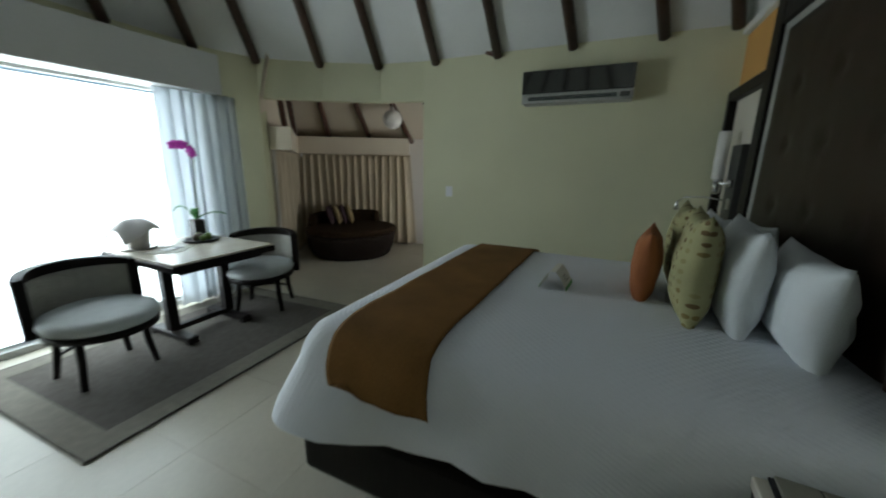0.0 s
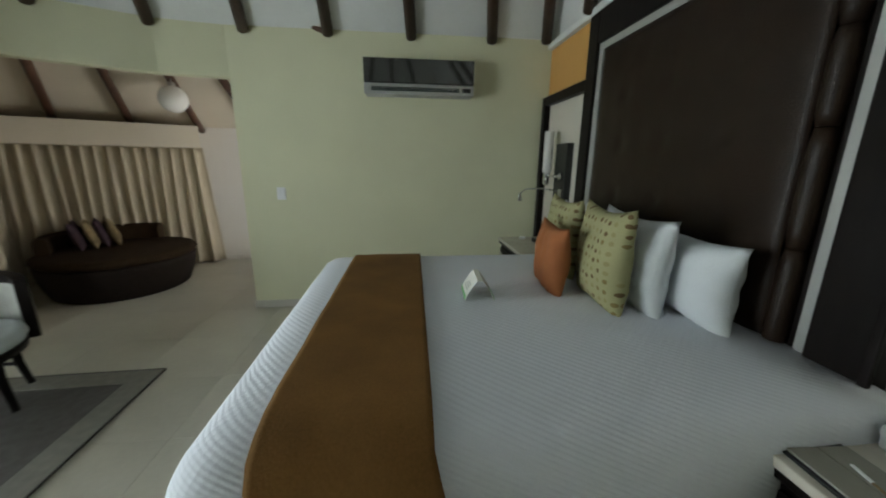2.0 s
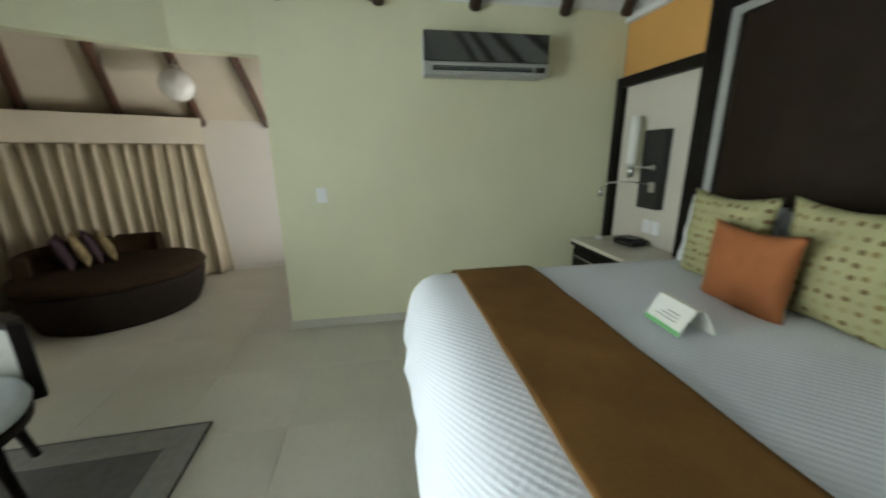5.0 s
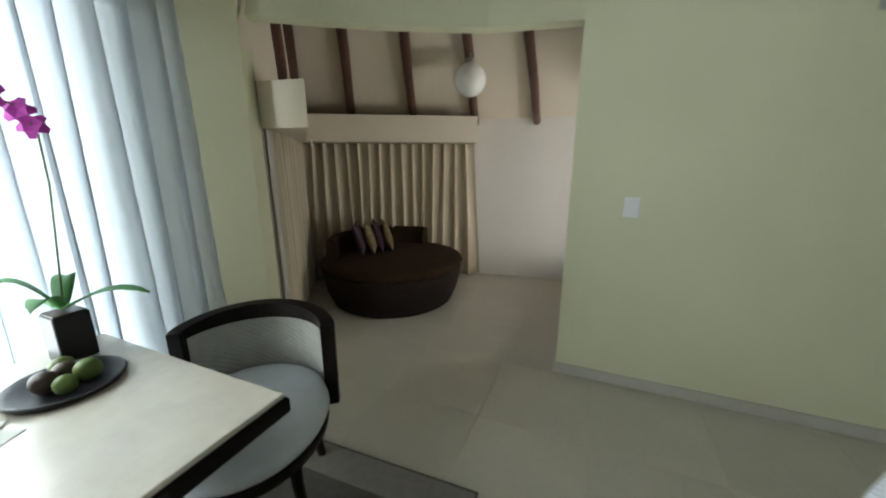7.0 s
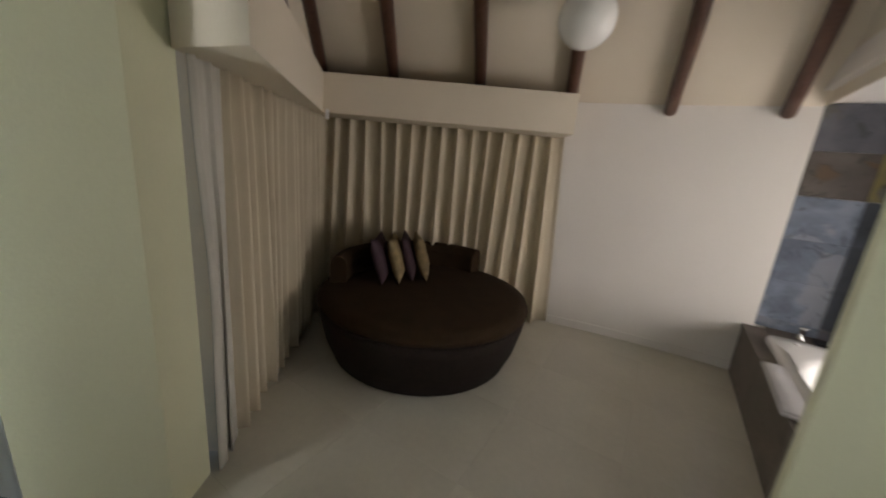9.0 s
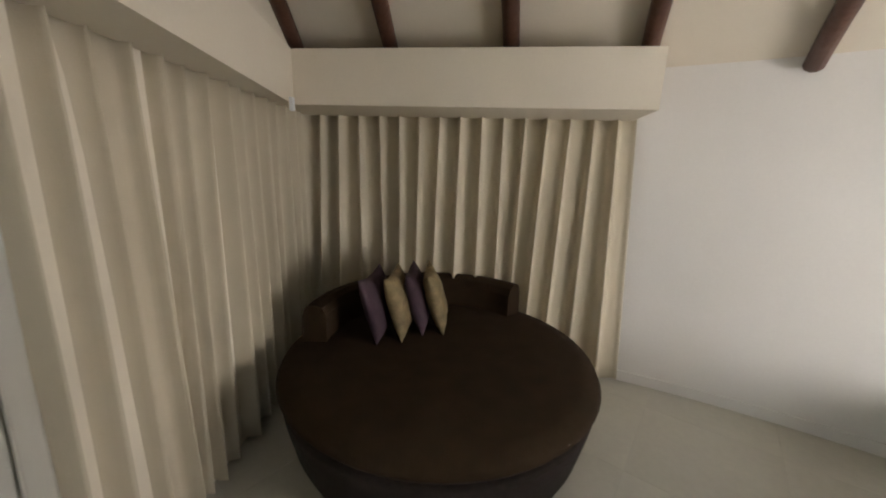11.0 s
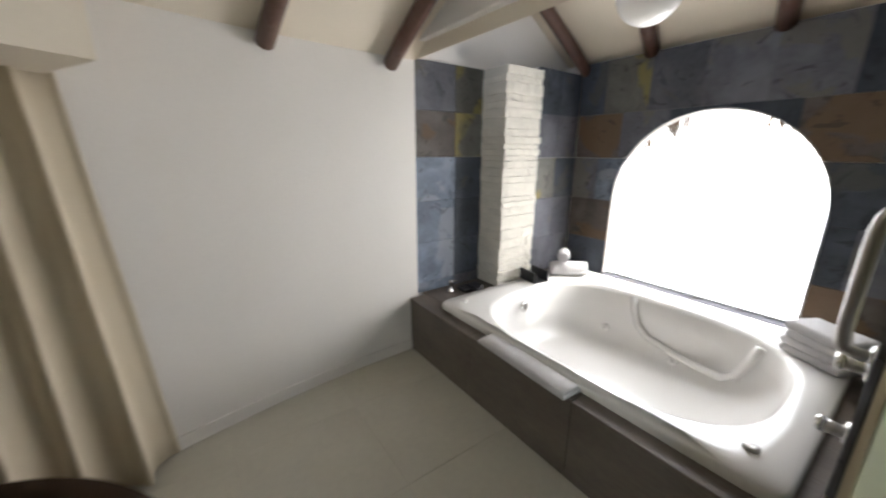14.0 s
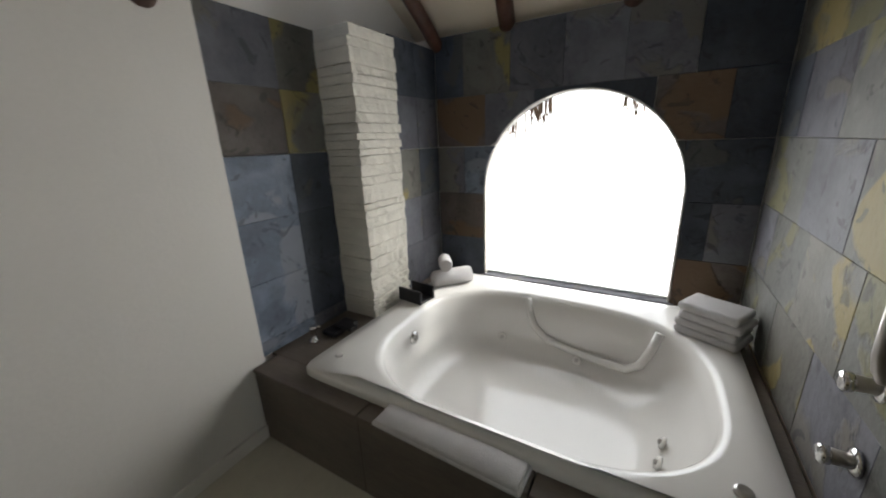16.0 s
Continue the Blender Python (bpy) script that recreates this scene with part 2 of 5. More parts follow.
M = dict(
    green=material("green_plaster", (0.68, 0.67, 0.47), 0.75, var=0.04, scale=1.5, fine=90, bump=0.08),
    white=material("white_plaster", (0.74, 0.70, 0.65), 0.7, var=0.04, scale=1.2, fine=70, bump=0.1),
    cream=material("cream_plaster", (0.70, 0.62, 0.50), 0.75, var=0.04, scale=1.4, fine=80, bump=0.08),
    ceiling=material("ceiling_plaster", (0.74, 0.75, 0.74), 0.8, var=0.05, scale=1.5, fine=40, bump=0.15),
    orange_wall=material("orange_plaster", (0.62, 0.34, 0.10), 0.7, var=0.06, scale=2, fine=70, bump=0.1),
    wallpaper=material("beige_wallpaper", (0.60, 0.56, 0.48), 0.7, var=0.04, scale=2, fine=120, bump=0.08),
    beam=material("dark_round_wood", (0.055, 0.028, 0.018), 0.5, var=0.4, scale=3, fine=40, bump=0.4, stretch=(1, 1, 0.2)),
    beam_red=material("brown_round_wood", (0.09, 0.04, 0.025), 0.45, var=0.4, scale=3, fine=40, bump=0.4, stretch=(1, 1, 0.2)),
    espresso=material("espresso_wood", (0.008, 0.0055, 0.005), 0.42, var=0.35, scale=4, fine=50, bump=0.12, stretch=(1, 1, 0.15), spec=0.14),
    leather=material("brown_leather", (0.019, 0.0105, 0.0065), 0.40, var=0.22, scale=8, fine=150, bump=0.25, spec=0.22),
    silver=material("silver_trim", (0.42, 0.42, 0.40), 0.4, metal=0.3, var=0.05),
    chrome=material("chrome", (0.8, 0.8, 0.8), 0.12, metal=1, var=0.02, bump=0),
    nickel=material("brushed_nickel", (0.5, 0.48, 0.46), 0.28, metal=1, var=0.05, bump=0.05),
    floor=material("beige_floor_tile", (0.52, 0.49, 0.41), 0.3, var=0.08, scale=2.2, fine=30, bump=0.04, random_var=0.03),
    grout=material("floor_grout", (0.45, 0.42, 0.35), 0.8),
    skirting=material("skirting_tile", (0.52, 0.49, 0.43), 0.4, var=0.06),
    spread=woven(material("white_waffle_cotton", (0.72, 0.745, 0.80), 0.85, var=0.03, scale=3, fine=160, bump=0.1), 0.034, 0.0016),
    runner=material("tan_suede", (0.185, 0.092, 0.026), 0.9, var=0.26, scale=4, fine=120, bump=0.12, spec=0.2),
    linen=material("white_pillow_cotton", (0.66, 0.69, 0.71), 0.85, var=0.04, scale=6, fine=140, bump=0.2),
    rust=material("rust_cushion", (0.30, 0.10, 0.03), 0.85, var=0.1, scale=10, fine=200, bump=0.2),
    spotted=dotted(material("sage_printed_cotton", (0.34, 0.325, 0.165), 0.85, var=0.1, scale=8, fine=160, bump=0.2), 0.042, ((0.13, 0.085, 0.03), (0.28, 0.25, 0.11), (0.20, 0.15, 0.05))),
    rug=material("taupe_carpet", (0.115, 0.105, 0.095), 0.95, var=0.15, scale=20, fine=260, bump=0.5, spec=0.1),
    rug_edge=material("pale_carpet_border", (0.23, 0.215, 0.185), 0.95, var=0.12, scale=20, fine=240, bump=0.5, spec=0.1),
    seat=material("pale_blue_seat_cloth", (0.50, 0.53, 0.54), 0.9, var=0.07, scale=12, fine=220, bump=0.3),
    quilt=woven(material("quilted_back_cloth", (0.40, 0.39, 0.35), 0.9, var=0.1, scale=14, fine=200, bump=0.2), 0.05, 0.004),
    marble=material("pale_stone_top", (0.58, 0.54, 0.46), 0.2, var=0.1, scale=5, fine=25, bump=0.02),
    stone_deck=material("brown_stone_deck", (0.13, 0.105, 0.085), 0.5, var=0.3, scale=3, fine=35, bump=0.2, stretch=(3, 0.6, 2)),
    drape=material("beige_drape", (0.54, 0.465, 0.345), 0.9, var=0.05, scale=3, fine=250, bump=0.12),
    liner=material("grey_curtain_lining", (0.52, 0.49, 0.43), 0.9, var=0.05, scale=3, fine=220, bump=0.1),
    sheer=sheer_cloth(),
    sofa=material("dark_brown_upholstery", (0.030, 0.017, 0.008), 0.92, var=0.2, scale=10, fine=260, bump=0.3, spec=0.15),
    sofa_side=material("woven_brown_base", (0.018, 0.011, 0.008), 0.8, var=0.3, scale=40, fine=200, bump=0.6, spec=0.2),
    plum=material("plum_cushion", (0.045, 0.02, 0.03), 0.8, var=0.25, scale=16, fine=180, bump=0.3),
    gold=material("gold_leaf_cushion", (0.21, 0.15, 0.07), 0.7, var=0.4, scale=22, fine=150, bump=0.3),
    slate=slate_material("grey_slate", (0.10, 0.10, 0.115), (0.13, 0.12, 0.10), -0.02, (0.17, 0.17, 0.19)),
    slate_blue=slate_material("blue_slate", (0.105, 0.125, 0.165), (0.20, 0.21, 0.24), 0.0, (0.24, 0.27, 0.33)),
    slate_dark=slate_material("dark_slate", (0.045, 0.052, 0.066), (0.07, 0.07, 0.065), -0.02, (0.085, 0.095, 0.12)),
    slate_ochre=slate_material("ochre_slate", (0.105, 0.10, 0.085), (0.22, 0.175, 0.055), 0.04, (0.15, 0.145, 0.13)),
    slate_rust=slate_material("rust_slate", (0.095, 0.078, 0.068), (0.13, 0.08, 0.042), 0.02, (0.16, 0.14, 0.12)),
    slate_pale=slate_material("pale_green_slate", (0.10, 0.10, 0.09), (0.145, 0.135, 0.06), 0.02, (0.15, 0.15, 0.145)),
    column=material("white_rough_stone", (0.66, 0.62, 0.54), 0.85, var=0.1, scale=7, fine=45, bump=0.9, stretch=(1, 1, 3)),
    acrylic=material("white_acrylic", (0.74, 0.72, 0.69), 0.10, var=0.01, bump=0),
    towel=material("white_terry", (0.68, 0.66, 0.66), 0.98, var=0.06, scale=12, fine=320, bump=0.8),
    black=material("black_plastic", (0.012, 0.012, 0.014), 0.35, var=0.1),
    black_gloss=material("dark_mirror_panel", (0.10, 0.10, 0.095), 0.06, metal=0.75, var=0.03, bump=0),
    plastic=material("white_plastic", (0.80, 0.80, 0.80), 0.35, var=0.02, bump=0),
    grey_plastic=material("grey_plastic", (0.42, 0.42, 0.42), 0.4, var=0.03, bump=0),
    paper=material("white_card", (0.72, 0.72, 0.66), 0.7, var=0.02),
    print=material("grey_print", (0.30, 0.30, 0.28), 0.7),
    green_print=material("green_print", (0.16, 0.42, 0.16), 0.7),
    folder=material("taupe_leatherette", (0.24, 0.23, 0.19), 0.55, var=0.06),
    opal=material("opal_glass", (0.82, 0.80, 0.76), 0.25, var=0.01, bump=0),
    leaf=material("orchid_leaf", (0.06, 0.22, 0.05), 0.4, var=0.2),
    petal=material("magenta_petal", (0.45, 0.03, 0.36), 0.6, var=0.2),
    stem=material("green_stem", (0.10, 0.16, 0.05), 0.6),
    fruit_green=material("green_fruit", (0.10, 0.15, 0.03), 0.4, var=0.2),
    fruit_dark=material("dark_fruit", (0.05, 0.03, 0.02), 0.4, var=0.3),
    aluminium=material("white_window_frame", (0.62, 0.63, 0.62), 0.4, var=0.03),
    glass=clear_glass("window_glass"),
    sand=material("pale_sand_ground", (0.55, 0.50, 0.42), 0.9, var=0.15, scale=0.5, fine=6, bump=0.2),
    thatch=material("dry_palm_thatch", (0.20, 0.12, 0.07), 0.9, var=0.4, scale=20),
    louvre=material("dark_louvre", (0.015, 0.03, 0.03), 0.4),
)


# ---- building helpers ----
def part(name, bm, mat, parent=None, label="", smooth=False):
    """Links a bmesh as one mesh object under a thing or a part."""
    me = bpy.data.meshes.new(name)
    bmesh.ops.recalc_face_normals(bm, faces=bm.faces)
    bm.to_mesh(me)
    bm.free()
    me.materials.append(M[mat])
    if smooth:
        for p in me.polygons:
            p.use_smooth = True
    ob = new(name, me)
    if parent:
        ob.parent = parent
    if label:
        ob["label"] = label
    return ob


def thing(name, label, category, at=(0, 0, 0), rz=0, group="", kind=""):
    ob = new(name)
    ob.matrix_basis = pose(*at, 0, 0, rz)
    return tagged(ob, label, category, group, kind)


def structure(ob, label, category):
    return tagged(ob, label, category, "", "structure")


def box(x0, x1, y0, y1, z0, z1, bevel=0.0, bm=None, seg=2):
    own = bmesh.new()
    bmesh.ops.create_cube(own, size=1)
    for v in own.verts:
        v.co = Vector(((x0 + x1) / 2 + v.co.x * (x1 - x0), (y0 + y1) / 2 + v.co.y * (y1 - y0), (z0 + z1) / 2 + v.co.z * (z1 - z0)))
    if bevel:
        bmesh.ops.bevel(own, geom=own.edges[:], offset=bevel, segments=seg, affect="EDGES", profile=0.5)
    return merge(bm, own)


def merge(bm, own):
    if bm is None:
        return own
    me = bpy.data.meshes.new("tmp")
    own.to_mesh(me)
    bm.from_mesh(me)
    bpy.data.meshes.remove(me)
    own.free()
    return bm


def prism(poly, z0, z1, bm=None):
    """An upright solid over a plan outline."""
    own = bmesh.new()
    lo = [own.verts.new((x, y, z0)) for x, y in poly]
    hi = [own.verts.new((x, y, z1)) for x, y in poly]
    n = len(poly)
    own.faces.new(lo[::-1])
    own.faces.new(hi)
    for i in range(n):
        own.faces.new((lo[i], lo[(i + 1) % n], hi[(i + 1) % n], hi[i]))
    return merge(bm, own)


def lathe(profile, n=32, at=(0, 0, 0), bm=None):
    own = bmesh.new()
    rings = [[own.verts.new((at[0] + r * math.cos(2 * math.pi * i / n), at[1] + r * math.sin(2 * math.pi * i / n), at[2] + z)) for i in range(n)] for r, z in profile]
    for a, b in zip(rings, rings[1:]):
        for i in range(n):
            own.faces.new((a[i], a[(i + 1) % n], b[(i + 1) % n], b[i]))
    own.faces.new(rings[0][::-1])
    own.faces.new(rings[-1])
    return merge(bm, own)


def tube(points, r, n=10, bm=None, r_end=None):
    """A round bar along a line of points."""
    own = bmesh.new()
    pts = [Vector(p) for p in points]
    rings = []
    q, last = None, None
    for i, p in enumerate(pts):
        d = (pts[min(i + 1, len(pts) - 1)] - pts[max(i - 1, 0)]).normalized()
        q = d.to_track_quat("Z", "Y") if q is None else last.rotation_difference(d) @ q
        last = d
        rad = r if r_end is None else r + (r_end - r) * i / (len(pts) - 1)
        rings.append([own.verts.new(p + q @ Vector((rad * math.cos(2 * math.pi * k / n), rad * math.sin(2 * math.pi * k / n), 0))) for k in range(n)])
    for a, b in zip(rings, rings[1:]):
        for k in range(n):
            own.faces.new((a[k], a[(k + 1) % n], b[(k + 1) % n], b[k]))
    own.faces.new(rings[0][::-1])
    own.faces.new(rings[-1])
    return merge(bm, own)


def loft(rings, cap_lo=True, cap_hi=True):
    own = bmesh.new()
    vs = [[own.verts.new(p) for p in ring] for ring in rings]
    n = len(rings[0])
    for a, b in zip(vs, vs[1:]):
        for i in range(n):
            own.faces.new((a[i], a[(i + 1) % n], b[(i + 1) % n], b[i]))
    if cap_lo:
        own.faces.new(vs[0][::-1])
    if cap_hi:
        own.faces.new(vs[-1])
    return own


def rounded_rect(cx, cy, hx, hy, r, n=8, sub=10):
    pts = []
    corners = ((1, 1, 0), (-1, 1, 90), (-1, -1, 180), (1, -1, 270))
    for sx, sy, a0 in corners:
        for k in range(n + 1):
            a = radians(a0 + 90 * k / n)
            pts.append((cx + sx * (hx - r) + r * math.cos(a), cy + sy * (hy - r) + r * math.sin(a)))
    full = []
    for a, b in zip(pts, pts[1:] + pts[:1]):
        d = math.dist(a, b)
        m = max(1, int(d / 0.12)) if d > 0.15 else 1
        full += [(a[0] + (b[0] - a[0]) * k / m, a[1] + (b[1] - a[1]) * k / m) for k in range(m)]
    return full


def sheet(grid, thick=0.0):
    """A surface through rows of points, given a thickness along z's normal side."""
    own = bmesh.new()
    vs = [[own.verts.new(p) for p in row] for row in grid]
    for a, b in zip(vs, vs[1:]):
        for i in range(len(a) - 1):
            own.faces.new((a[i], a[i + 1], b[i + 1], b[i]))
    if thick:
        own.normal_update()
        back = [[own.verts.new(v.co - v.normal * thick) for v in row] for row in vs]
        for a, b in zip(back, back[1:]):
            for i in range(len(a) - 1):
                own.faces.new((b[i], b[i + 1], a[i + 1], a[i]))
        edge = vs[0] + [r[-1] for r in vs[1:]] + vs[-1][-2::-1] + [r[0] for r in vs[-2:0:-1]]
        far = back[0] + [r[-1] for r in back[1:]] + back[-1][-2::-1] + [r[0] for r in back[-2:0:-1]]
        for i in range(len(edge)):
            k = (i + 1) % len(edge)
            own.faces.new((edge[i], edge[k], far[k], far[i]))
    return own


def cushion(w, h, t, seed=0, n=24):
    """A stuffed square with drawn-out corners, upright in its own xy plane, thick along z."""
    own = bmesh.new()
    rnd = random.Random(seed)
    off = (rnd.random() * 9, rnd.random() * 9)
    sides = []
    for s in (1, -1):
        rows = []
        for j in range(n + 1):
            row = []
            for i in range(n + 1):
                u, v = 2 * i / n - 1, 2 * j / n - 1
                puff = ((1 - abs(u) ** 2.4) * (1 - abs(v) ** 2.4)) ** 0.5
                pull = 1 - 0.15 * ((1 - u * u) * abs(v) ** 3 if abs(v) > abs(u) else (1 - v * v) * abs(u) ** 3)
                wob = noise.noise((u * 1.7 + off[0], v * 1.7 + off[1], s)) * 0.2
                wob += 0.10 * noise.noise((u * 5 + off[1], v * 2.2 + off[0], s)) + 0.07 * math.sin(9 * math.atan2(v, u) + off[0]) * min(1, u * u + v * v) ** 2
                row.append(own.verts.new((u * w / 2 * pull, v * h / 2 * pull, s * t / 2 * puff * (1 + wob))))
            rows.append(row)
        sides.append(rows)
        for a, b in zip(rows, rows[1:]):
            for i in range(n):
                own.faces.new((a[i], a[i + 1], b[i + 1], b[i]))
    bmesh.ops.remove_doubles(own, verts=own.verts, dist=0.0008)
    return own


def place(bm, m):
    bm.transform(m)
    return bm


# ---- the large structure ----
NORTH = 4.59
EAVE = 2.62
LOW = 1.92
ROOM = [(1.06, -3.2), (1.06, NORTH), (-1.92, NORTH), (-2.45, 4.50), (-3.06, 4.18), (-3.64, 3.77), (-3.78, 3.34), (-3.78, -3.2)]
APEX = (-0.75, -0.25, 5.6)
SIT = [(-3.73, 3.85), (-5.03, 5.58), (-3.24, 6.50)]
for k in range(1, 15):
    u = k / 14
    SIT.append((-3.24 + 1.60 * u, 6.50 + 0.20 * (1 - (1 - u) ** 2.2)))
SIT_APEX = (-2.14, 2.47, 3.75)


def outward(poly, d):
    """The plan line moved d metres to its left side."""
    out = []
    for i, p in enumerate(poly):
        a, b = Vector(poly[max(i - 1, 0)]), Vector(poly[min(i + 1, len(poly) - 1)])
        t = (b - a).normalized()
        out.append((p[0] - t.y * d, p[1] + t.x * d))
    return out


ground = structure(part("ground", box(-400, 400, -400, 400, -0.5, -0.15), "sand"), "pale sandy ground outside the house", "ground")
floor = structure(part("floor", box(-5.3, 1.3, -3.4, 7.0, -0.14, -0.003), "grout"), "beige ceramic tile floor with thin joints", "floor")

structure(part("wall_north", box(-1.92, 1.2, NORTH, NORTH + 0.055, 0, 3.05), "green"), "pale green plastered bedroom wall", "wall")
arc = ROOM[2:6]
structure(part("wall_lintel", prism(arc + outward(arc, -0.11)[::-1], 2.2, 3.05), "green"), "curved plaster wall above the wide opening", "wall")
bay = ROOM[5:7]
structure(part("wall_northwest", prism([(-3.64, 3.77), (-3.78, 3.34), (-3.95, 3.34), (-3.86, 3.94), (-3.745, 3.94)], 0, 3.05), "green"), "narrow plastered wall beside the opening", "wall")
w = box(-3.9, -3.78, -3.2, 0.9, 0, 2.75)
box(-3.9, -3.78, 3.1, 3.34, 0, 2.75, bm=w)
box(-3.9, -3.78, 0.9, 3.1, 2.16, 2.75, bm=w)
structure(part("wall_west", w, "green"), "plastered wall around a wide glass door", "wall")
structure(part("wall_east", box(1.06, 1.2, -3.2, NORTH, 0, 2.75), "wallpaper"), "beige papered wall behind the bed", "wall")
structure(part("wall_south", box(-3.9, 1.2, -3.32, -3.2, 0, 2.75), "green"), "plain plastered wall", "wall")
structure(part("orange_band", box(1.045, 1.06, 3.695, NORTH - 0.003, 2.1, 2.53), "orange_wall"), "orange painted wall band under the cornice", "wall panel")
cor = box(1.0, 1.06, -3.2, NORTH - 0.003, 2.53, 2.585, 0.012)
structure(part("cornice", cor, "ceiling"), "white plaster cornice", "trim")


def fan(poly, z, apex, name, mat, label, cut=None):
    """A tent-shaped ceiling from the wall heads up to a point."""
    bm = bmesh.new()
    for lift in (0, 0.08):
        tip = bm.verts.new((apex[0], apex[1], apex[2] + lift))
        vs = [bm.verts.new((x, y, z + lift)) for x, y in poly]
        for a, b in zip(vs, vs[1:]):
            bm.faces.new((a, b, tip))
    if cut:
        co, no = cut
        bmesh.ops.bisect_plane(bm, geom=bm.verts[:] + bm.edges[:] + bm.faces[:], plane_co=co, plane_no=no, clear_outer=True)
    return structure(part(name, bm, mat), label, "ceiling")


fan(ROOM + ROOM[:1], EAVE, APEX, "ceiling_bedroom", "ceiling", "white tent-shaped plaster ceiling on dark poles")
CUT = (Vector((-1.92, 4.66, 0)), Vector((0.49, -0.87, 0)).normalized())
fan(SIT + [(-1.64, 4.66)], LOW, SIT_APEX, "ceiling_sitting", "cream", "cream sloping plaster ceiling on brown poles", CUT)


def pole(name, a, b, r, mat, label, group, drop=0.045):
    a, b = Vector(a), Vector(b)
    a.z -= drop
    b.z -= drop
    d = b - a
    side = Vector((-d.y, d.x, 0)).normalized()
    pts = []
    for k in range(9):
        f = k / 8
        bend = 0.012 * noise.noise((a.x * 3 + f * 3, a.y * 3, 2))
        pts.append(a + d * f + side * bend)
    bm = tube([a - d.normalized() * 0.002 , *pts[1:]], r, 10)
    ob = part(name, bm, mat, smooth=True)
    return tagged(ob, label, "roof pole", group)


for x, y in ((0.95, 4.5), (0.45, 4.57), (-0.30, 4.57), (-1.04, 4.57), (-1.756, 4.57), (-2.46, 4.48), (-3.06, 4.16), (-3.61, 3.75), (-3.75, 3.15), (-3.75, 2.45), (-3.75, 1.75), (-3.75, 1.05), (-3.75, 0.3),
             (1.0, 3.8), (1.0, 3.0), (1.0, 2.2), (1.0, 1.4), (1.0, 0.6), (-3.0, -3.15), (-2.2, -3.15), (-1.4, -3.15), (-0.6, -3.15), (0.2, -3.15)):
    p = Vector((x, y, EAVE + 0.01))
    pole("roof_pole", p, p.lerp(Vector(APEX), 0.97), 0.048, "beam", "dark round wooden roof pole under the white ceiling", "bedroom roof poles")


def clip_line(p, tip, co, no):
    p, tip = Vector(p), Vector(tip)
    f = (co - p).dot(no) / (tip - p).dot(no)
    return p.lerp(tip, min(0.97, max(0.05, f - 0.06)))


for x, y in ((-4.52, 4.92), (-5.0, 5.57), (-4.48, 5.86), (-3.84, 6.19), (-3.18, 6.51), (-2.48, 6.63), (-1.81, 6.68)):
    p = Vector((x, y, LOW))
    pole("roof_pole", p, clip_line(p, SIT_APEX, *CUT), 0.043, "beam_red", "brown round wooden roof pole under the cream ceiling", "sitting room roof poles")

# sitting room walls
wl = [(-3.70, 3.86), (-5.03, 5.58)]
lo = prism([wl[0], wl[1], (-5.12, 5.50), (-3.80, 3.79)], 1.72, LOW)
# added unseen lower wall behind the curtain, blocks daylight except at a slit
prism([(-3.83, 4.03), wl[1], (-5.12, 5.50), (-3.92, 3.95)], 0, 1.72, lo)
structure(part("wall_sitting_west", lo, "cream"), "cream wall head, with an added unseen wall behind the curtain", "wall")
structure(part("wall_sitting_north", prism([(-5.03, 5.58), (-3.24, 6.50), (-3.30, 6.60), (-5.12, 5.66)], 0, LOW), "cream"), "cream wall behind the beige curtains", "wall")
curve = SIT[2:]
structure(part("wall_white", prism(curve + outward(curve, 0.1)[::-1], 0, LOW + 0.02), "white"), "smooth curved white plaster wall", "wall")
structure(part("skirting_white", prism(outward(curve, -0.012) + outward(curve, -0.002)[::-1], 0, 0.07), "white"), "low white plaster skirting", "baseboard")
structure(part("baseboard", box(-1.925, 0.5, NORTH - 0.014, NORTH - 0.001, 0, 0.075, 0.003), "skirting"), "pale tiled skirting along the green wall", "baseboard")
structure(part("baseboard_end", box(-1.934, -1.922, NORTH - 0.014, NORTH + 0.055, 0, 0.075, 0.003), "skirting"), "pale tiled skirting at the wall end", "baseboard")

# bathing alcove
structure(part("wall_alcove_north", box(-1.64, -0.02, 6.755, 6.9, 0, 3.1), "white"), "white plaster above the slate tiles", "wall")
structure(part("wall_alcove_pier", box(-0.66, -0.02, 6.585, 6.75, 0, 1.985), "white"), "plaster pier behind slate tiles", "wall")
tie = structure(part("tie_beam", box(-1.70, -1.58, 4.68, 6.72, 1.985, 2.12, 0.006), "white"), "white plastered tie beam across the alcove", "beam")
structure(part("wall_alcove_head", box(-1.68, -1.645, 6.70, 6.9, 0, 3.1), "white"), "white plaster wall edge", "wall")

AY0, AY1, ASILL, ASPRING = 5.0, 6.21, 0.40, 1.05
AC_Y, AR = (AY0 + AY1) / 2, (AY1 - AY0) / 2


def arch_z(y):
    """Height of the arch's edge over a point of its width."""
    d = min(1.0, abs(y - AC_Y) / AR)
    return ASPRING + AR * math.sqrt(max(0.0, 1 - d * d))


